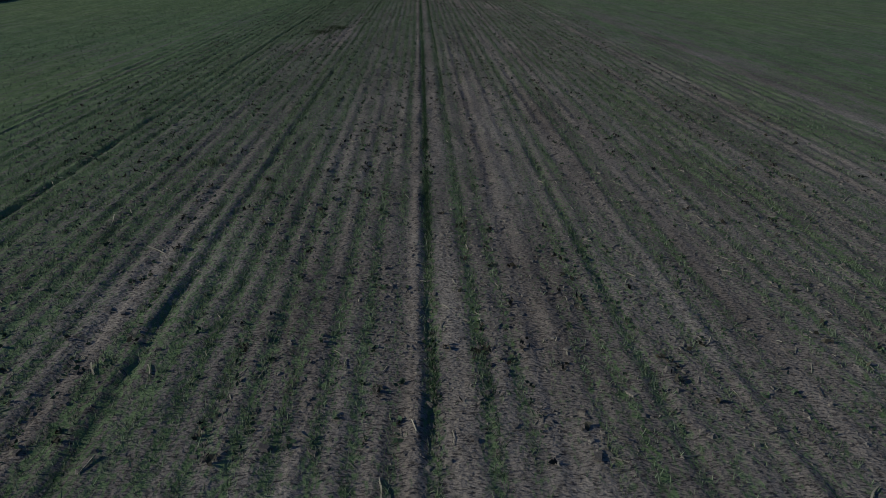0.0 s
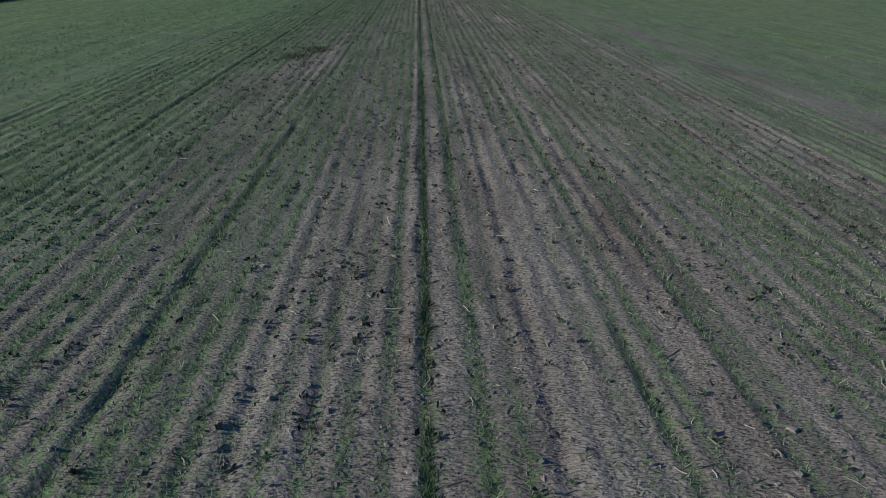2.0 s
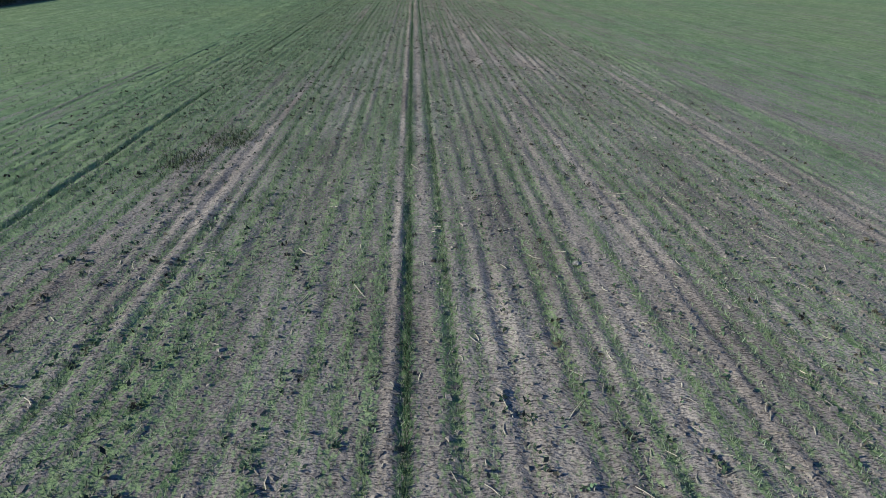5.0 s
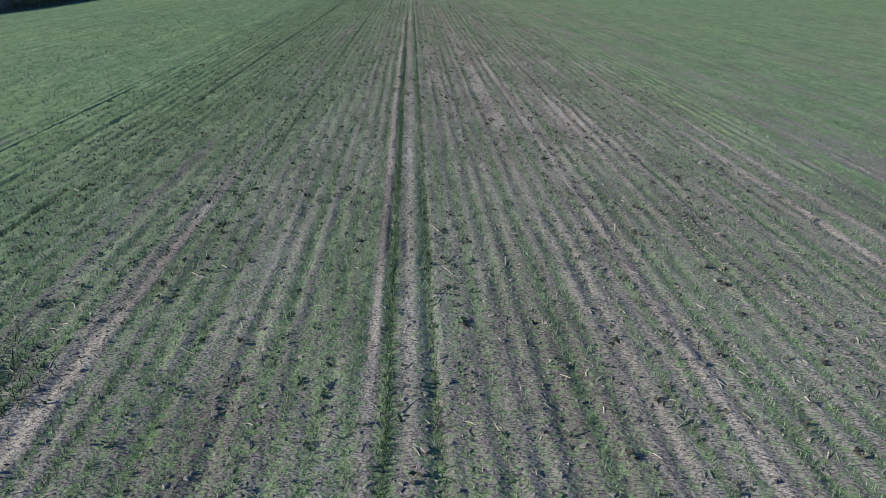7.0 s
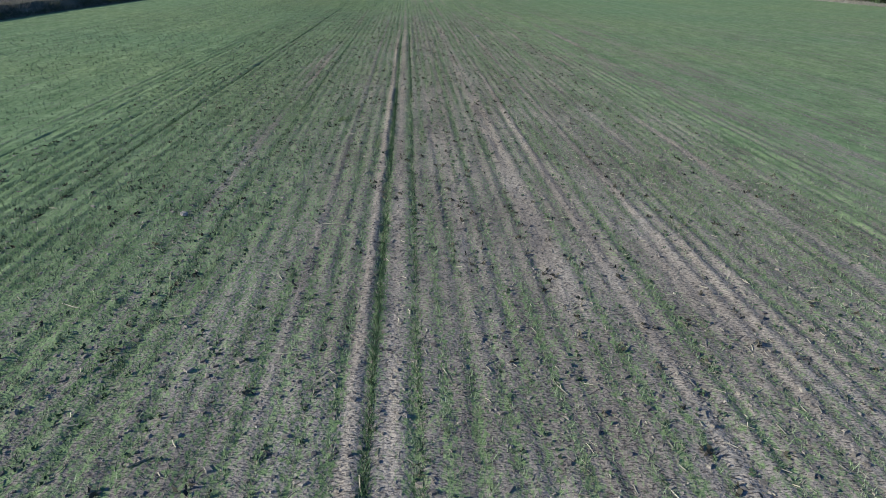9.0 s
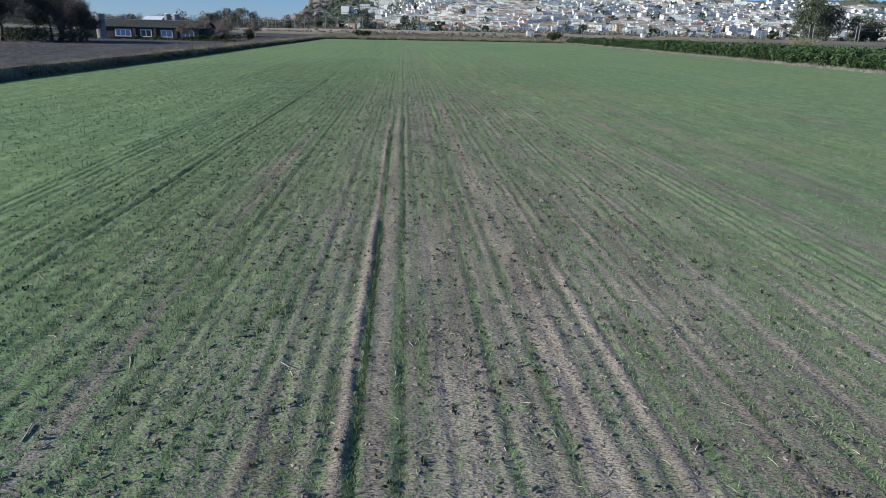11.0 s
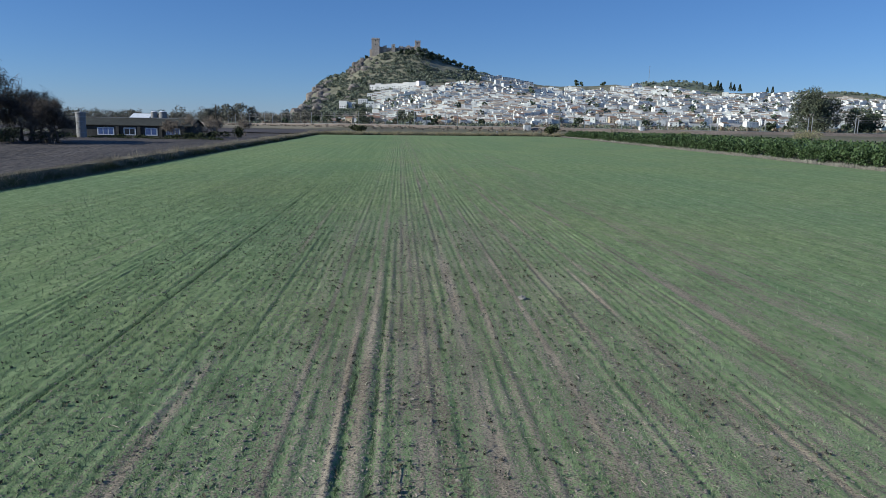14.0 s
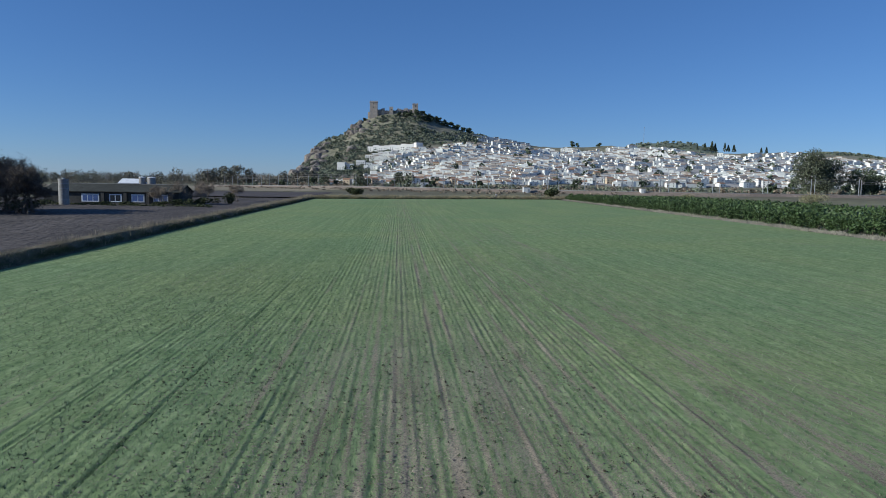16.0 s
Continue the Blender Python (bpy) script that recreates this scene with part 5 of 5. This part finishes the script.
def build_town():
    rng = np.random.RandomState(91)
    protos = [house_proto(k, rng) for k in range(8)]
    xs, ys = np.arange(-40, 1140, 10), np.arange(935, 1430, 10)
    me = grid_mesh("town_streets", xs, ys, lambda x, y: hill_z(x, y) + 0.5 - 6 * ss(town_top(x) - 5, town_top(x) + 25, y) - 4 * ss(-10, -40, x))
    tagged(link("town_streets", me, M_STREET), "pale streets and yards between the town's houses", "streets", kind="structure")
    # single houses along the lower edge
    cells, near = set(), []
    while len(near) < 270:
        x, y = town_spot(rng)
        y = 930 + (y - 930) * rng.rand() ** 1.6 * 0.8
        key = (round(x / 9), round(y / 9))
        if key in cells:
            continue
        cells.add(key)
        near.append((x, y))
    for k, (x, y) in enumerate(near):
        m = pose(x, y, float(hill_z(x, y)) + 0.5, 0, 0, rng.normal(0, 12))
        if k < 8:
            protos[k].matrix_world = m
        else:
            copy_thing(protos[rng.randint(8)], m)
    # rows of attached houses along the lanes of the upper town
    walls, roofs, panes = [], [], []
    cube = np.array([(-1, 0, 0), (1, 0, 0), (1, 1, 0), (-1, 1, 0), (-1, 0, 1), (1, 0, 1), (1, 1, 1), (-1, 1, 1)], float)
    cf = np.array([(0, 1, 5, 4), (1, 2, 6, 5), (2, 3, 7, 6), (3, 0, 4, 7), (4, 5, 6, 7)])
    gv = np.array([(-1, 0, 0), (1, 0, 0), (1, 0.5, 1), (-1, 0.5, 1), (-1, 1, 0), (1, 1, 0)], float)
    gf = np.array([(0, 1, 2, 3), (3, 2, 5, 4), (0, 3, 4, 0), (1, 5, 2, 1)])
    taken = set()
    lanes = 0
    while lanes < 1250:
        x0, y0 = town_spot(rng)
        key = (round(x0 / 15), round(y0 / 11))
        if key in taken:
            if rng.rand() < 0.97:
                continue
        taken.add(key)
        lanes += 1
        turn = radians(rng.normal(0, 6) + 60 * (float(vnoise(x0 / 80 + 3, y0 / 80 + 8)) - 0.5))
        R = np.array([[math.cos(turn), -math.sin(turn), 0], [math.sin(turn), math.cos(turn), 0], [0, 0, 1]])
        along = 0.0
        for _ in range(rng.randint(2, 5)):
            w, d, h = rng.uniform(3.0, 6.2), rng.uniform(6, 9), rng.choice([3.4, 4.2, 5.6, 6.2, 6.8])
            along += w
            x, y = x0 + along * math.cos(turn), y0 + along * math.sin(turn) + rng.normal(0, 0.6)
            along += w + 0.02
            z = float(hill_z(x, y)) + 0.5
            P = lambda v: v @ R.T + (x, y, z)  # noqa: E731,B023
            walls.append((P(cube * (w, d, h + 4) - (0, 0, 4)), cf))
            if rng.rand() < 0.55:
                roofs.append((P(gv * (w, d + 0.5, 1.7) + (0, -0.25, h + 0.02)), gf[:2]))
                walls.append((P(gv * (w - 0.05, d, 1.6) + (0, 0, h)), gf[2:]))
            else:
                roofs.append((P(cube * (w - 0.3, d - 0.6, 0.1) + (0, 0.3, h - 0.05)), cf[4:]))
                for s in (-1, 1):
                    walls.append((P(cube * (0.12, d, 0.9) + (s * (w - 0.12), 0, h)), cf))
                walls.append((P(cube * (w, 0.25, 0.9) + (0, 0, h)), cf))
                if rng.rand() < 0.5:
                    walls.append((P(cube * (w * 0.35, d * 0.35, 2.4) + (w * rng.uniform(-0.5, 0.5), d * 0.4, h)), cf))
            for f in range(int(h // 2.7)):
                for q in (-0.5, 0.5):
                    if rng.rand() < 0.55:
                        panes.append((P(cube * (0.5, 0.1, 1.3) + (q * w, -0.06, 0.8 + 2.7 * f)), cf))
    for name, sets, m, lab, cat in (("house_walls", walls, M_WHITE_FAR, "whitewashed walls of the houses crowded up the slope", "houses"),
                                    ("house_roofs", roofs, M_TILE_FAR, "brown tiled and flat roofs of the upper town", "roofs"),
                                    ("house_windows", panes, M_GREYPANE, "small dark windows of the upper town", "windows")):
        V, F = join(sets)
        tagged(link(name, mesh_np(name, V, F), m), lab, cat, kind="stuff")
    # long white terraces below the castle, stepping up the slope
    blocks = [(-48 + 9.6 * k, 1324 - 4.0 * k, 10.4, 9, 10 + 0.3 * k, -20) for k in range(9)] + [(37, 1288, 13, 10, 13, 26)]
    blocks += [(-50 + 11 * k, 1296 - 2 * k, 11.4, 8, 8, -10) for k in range(5)]
    blocks += [(195, 1190, 30, 12, 9, 3), (226, 1192, 28, 12, 10.5, 3), (-92, 1236, 13, 9, 15, -14), (-78, 1236, 11, 9, 12, -10), (-62, 1262, 15, 9, 9, -8), (172, 1000, 40, 12, 7, -4)]
    blocks += [(150 + 8.8 * k, 1468 + 1.2 * (k % 3), 8.3, 8, 5.5 + 0.8 * (k % 2), 8) for k in range(13)] + [(158 + 9.4 * k, 1442 + 1.5 * (k % 2), 8.8, 8, 6.5, 8) for k in range(11)]
    for x, y, w, d, h, a in blocks:
        t = thing("terrace_block", (x, y, float(hill_z(x, y))), "white flat-roofed terraced block stepping up the hillside", "apartment block", "white terraced blocks", a)
        part("wall", a_box(-w / 2, w / 2, 0, d, -8, h), M_WHITE, t)
        part("roof", a_box(-w / 2 - 0.2, w / 2 + 0.2, -0.2, d + 0.2, h, h + 0.35), M_FLAT, t)
        for k in range(int(w / 3.6)):
            for f in range(2):
                xx = -w / 2 + 1.1 + 3.6 * k
                part("window", a_box(xx, xx + 1.2, -0.08, 0.05, 1.8 + 3.0 * f, 3.3 + 3.0 * f), M_DARKPANE, t)
    # dark trees between the houses
    sets = []
    for _ in range(360):
        x, y = rng.uniform(-110, 1150), rng.uniform(930, 1400)
        if hill_z(x, y) > 0.97 * ridge(x):
            continue
        r = rng.uniform(2.2, 5.5)
        z = float(hill_z(x, y))
        C = clump_points(rng, [(x, y, z + r, r, r, r * 1.1), (x + r * 0.7, y, z + r * 0.8, r * 0.7, r * 0.7, r * 0.7)], 36, 0.5)
        sets.append(sprigs(C, r * 0.6 * (0.6 + 0.7 * rng.rand(36)), rng))
    V, F = join(sets)
    tagged(link("town_trees", mesh_np("town_trees", V, F), M_TREE), "dark trees standing between the white houses", "trees", kind="stuff")


def conifer(x, y, z, h, w, seed):
    rng = np.random.RandomState(seed)
    t = thing("cypress", (x, y, z), "dark pointed cypress on the skyline", "tree", "cypresses on the ridge")
    part("trunk", tube(bmesh.new(), (0, 0, -0.5), (0, 0, h * 0.6), w * 0.06, w * 0.03, 6), M_BARK, t)
    n = 260
    u = rng.rand(n) ** 0.8
    a = rng.rand(n) * 6.28
    r = w / 2 * (1 - u) ** 0.8 * (0.6 + 0.5 * rng.rand(n)) + 0.15
    C = np.stack([np.cos(a) * r, np.sin(a) * r, h * (0.06 + 0.92 * u)], 1)
    V, F = sprigs(C, w * 0.22, rng)
    link("crown", mesh_np("crown", V, F), M_TREE, t)


def build_skyline():
    for k, (x, y, h, w) in enumerate(((655, 1600, 15, 5), (672, 1600, 17, 8), (688, 1600, 22, 9), (697, 1604, 17, 9), (717, 1600, 20, 7), (726, 1602, 15, 8), (738, 1600, 16, 9), (800, 1600, 13, 6), (812, 1600, 15, 7))):
        z = max(float(hill_z(x, y)), float(far_ridge(x, y)), 88.0 - 0.03 * (x - 650))
        conifer(x, y, z - 1.0, h, w, 500 + k)
    z = float(far_ridge(632, 1880))
    t = thing("radio_mast", (632, 1880, z), "tall thin lattice radio mast on the far hill", "radio mast")
    part("mast", tube(bmesh.new(), (0, 0, -2), (0, 0, 44), 0.5, 0.25, 6), M_PYLON, t)
    for zz in (14, 28, 42):
        part("dish", tube(bmesh.new(), (0, -0.6, zz), (0, -0.9, zz), 0.9, 0.9, 12), M_PYLON, t)


# ---- trees and scrub on the plain ----
def build_plain_trees():
    leafy_tree("eucalyptus", (215, 424, 3.2), 24, 21, M_EUCA, "huge grey-green eucalyptus with a ragged full crown", "tree", 201, 11000, 0.52, 38, 0.7, 0.03)
    leafy_tree("eucalyptus", (226, 429, 3.2), 20, 17, M_EUCA, "broad eucalyptus leaning into its taller neighbour", "tree", 207, 4500, 0.5, 22, 0.6, 0.05)
    leafy_tree("broadleaf_tree", (245, 432, 3.2), 15, 17, M_TREE, "broad dark tree beside the railway", "tree", 202, 3600, 0.5, 20, 0.45, 0.06)
    leafy_tree("broadleaf_tree", (258, 440, 3.2), 11, 14, M_TREE, "broad dark tree beside the railway", "tree", 203, 1000, 0.8, 12, 0.4, 0.1)
    single_bush(72.5, 396, 4.4, 4.0, M_VERGE, "round dark bush beside the railway bank", 71, 700, 0.6)
    single_bush(-18, 420, 3.6, 3.8, M_VERGE, "round dark bush beyond the reeds", 72, 600, 0.6)
    single_bush(128, 376, 4.0, 3.0, M_REED, "pale dry bush beside the orchard", 73, 1800, 0.22, 0.5)
    single_bush(160, 332, 6.5, 4.4, M_REED, "tall olive-tan thicket above the orchard", 74, 3600, 0.2, 0.5)
    rng = np.random.RandomState(23)
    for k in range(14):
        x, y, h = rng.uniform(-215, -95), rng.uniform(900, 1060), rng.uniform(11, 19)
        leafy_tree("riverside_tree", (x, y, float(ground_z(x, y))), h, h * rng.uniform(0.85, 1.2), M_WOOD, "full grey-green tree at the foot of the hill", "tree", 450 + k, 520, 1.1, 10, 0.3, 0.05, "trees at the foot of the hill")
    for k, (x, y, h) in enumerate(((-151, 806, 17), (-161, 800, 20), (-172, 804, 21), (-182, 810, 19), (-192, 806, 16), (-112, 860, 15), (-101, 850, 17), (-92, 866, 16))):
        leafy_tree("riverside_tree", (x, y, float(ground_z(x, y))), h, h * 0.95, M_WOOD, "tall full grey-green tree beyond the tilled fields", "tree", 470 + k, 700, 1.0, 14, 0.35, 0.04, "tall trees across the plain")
    rng = np.random.RandomState(19)
    for k in range(26):
        x = rng.uniform(-120, 560)
        y = float(rail_y(x)) + rng.uniform(22, 190)
        h = rng.uniform(5, 12)
        leafy_tree("plain_tree", (x, y, float(ground_z(x, y))), h, h * rng.uniform(0.8, 1.2), M_TREE if rng.rand() < 0.7 else M_EUCA, "dark green tree between the railway and the town", "tree", 400 + k, 420, 1.0, 9, 0.25, 0.05, "trees behind the railway")
    sets, dry = [], []
    for _ in range(900):
        x = rng.uniform(-160, 620)
        y = float(rail_y(x)) + rng.uniform(9, 260) ** 1.0
        r, h = rng.uniform(1.2, 4.0), rng.uniform(1.2, 4.2)
        (sets if rng.rand() < 0.6 else dry).append(bush_mesh(rng, x, y, float(ground_z(x, y)), r, h, 40, 0.8))
    for x in np.arange(-150, 400, 2.2):
        y = float(rail_y(x)) - rng.uniform(9, 30)
        if y > field_far(x) + 8:
            dry.append(bush_mesh(rng, x, y, float(ground_z(x, y)), 1.6, rng.uniform(0.5, 1.6), 30, 0.5))
    V, F = join(sets)
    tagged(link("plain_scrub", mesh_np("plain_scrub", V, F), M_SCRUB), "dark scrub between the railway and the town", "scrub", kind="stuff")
    V, F = join(dry)
    tagged(link("dry_scrub", mesh_np("dry_scrub", V, F), M_PALEBARE), "greyish leafless scrub along the railway", "scrub", kind="stuff")
    # woods along the river, far left
    sets, brown = [], []
    for k in range(620):
        x = rng.uniform(-680, -130)
        y = rng.uniform(760, 1250) + 0.1 * abs(x)
        h = rng.uniform(9, 14) * (0.75 + 0.5 * float(vnoise(x / 70, 4.4)))
        if x > -230:
            h *= 1.15
        C = clump_points(rng, [(x + rng.normal(0, 2), y, h * q, h * 0.32, h * 0.32, h * 0.26) for q in (0.2, 0.42, 0.62, 0.8)], 150, 0.15)
        C[:, 2] = np.maximum(C[:, 2], 0.3)
        (sets if rng.rand() < 0.6 else brown).append(sprigs(C, h * 0.078 * (0.6 + 0.8 * rng.rand(150)), rng, 0, 1.0))
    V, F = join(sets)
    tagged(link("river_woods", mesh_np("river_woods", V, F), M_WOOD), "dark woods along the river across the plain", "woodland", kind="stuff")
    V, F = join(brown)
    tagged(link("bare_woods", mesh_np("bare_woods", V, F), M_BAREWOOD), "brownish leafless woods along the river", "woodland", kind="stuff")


build_orchard()
build_shed()
build_silo()
build_tanks()
build_power_pole(-60.8, 305, 10.0)
build_barn(-83.2, 290, 5.5, 7, 5.0, 1.2, "small white barn behind the farm shed", roof=M_FRAME)
build_farm_plants()
build_railway()
build_hill()
build_castle()
build_town()
build_skyline()
build_plain_trees()
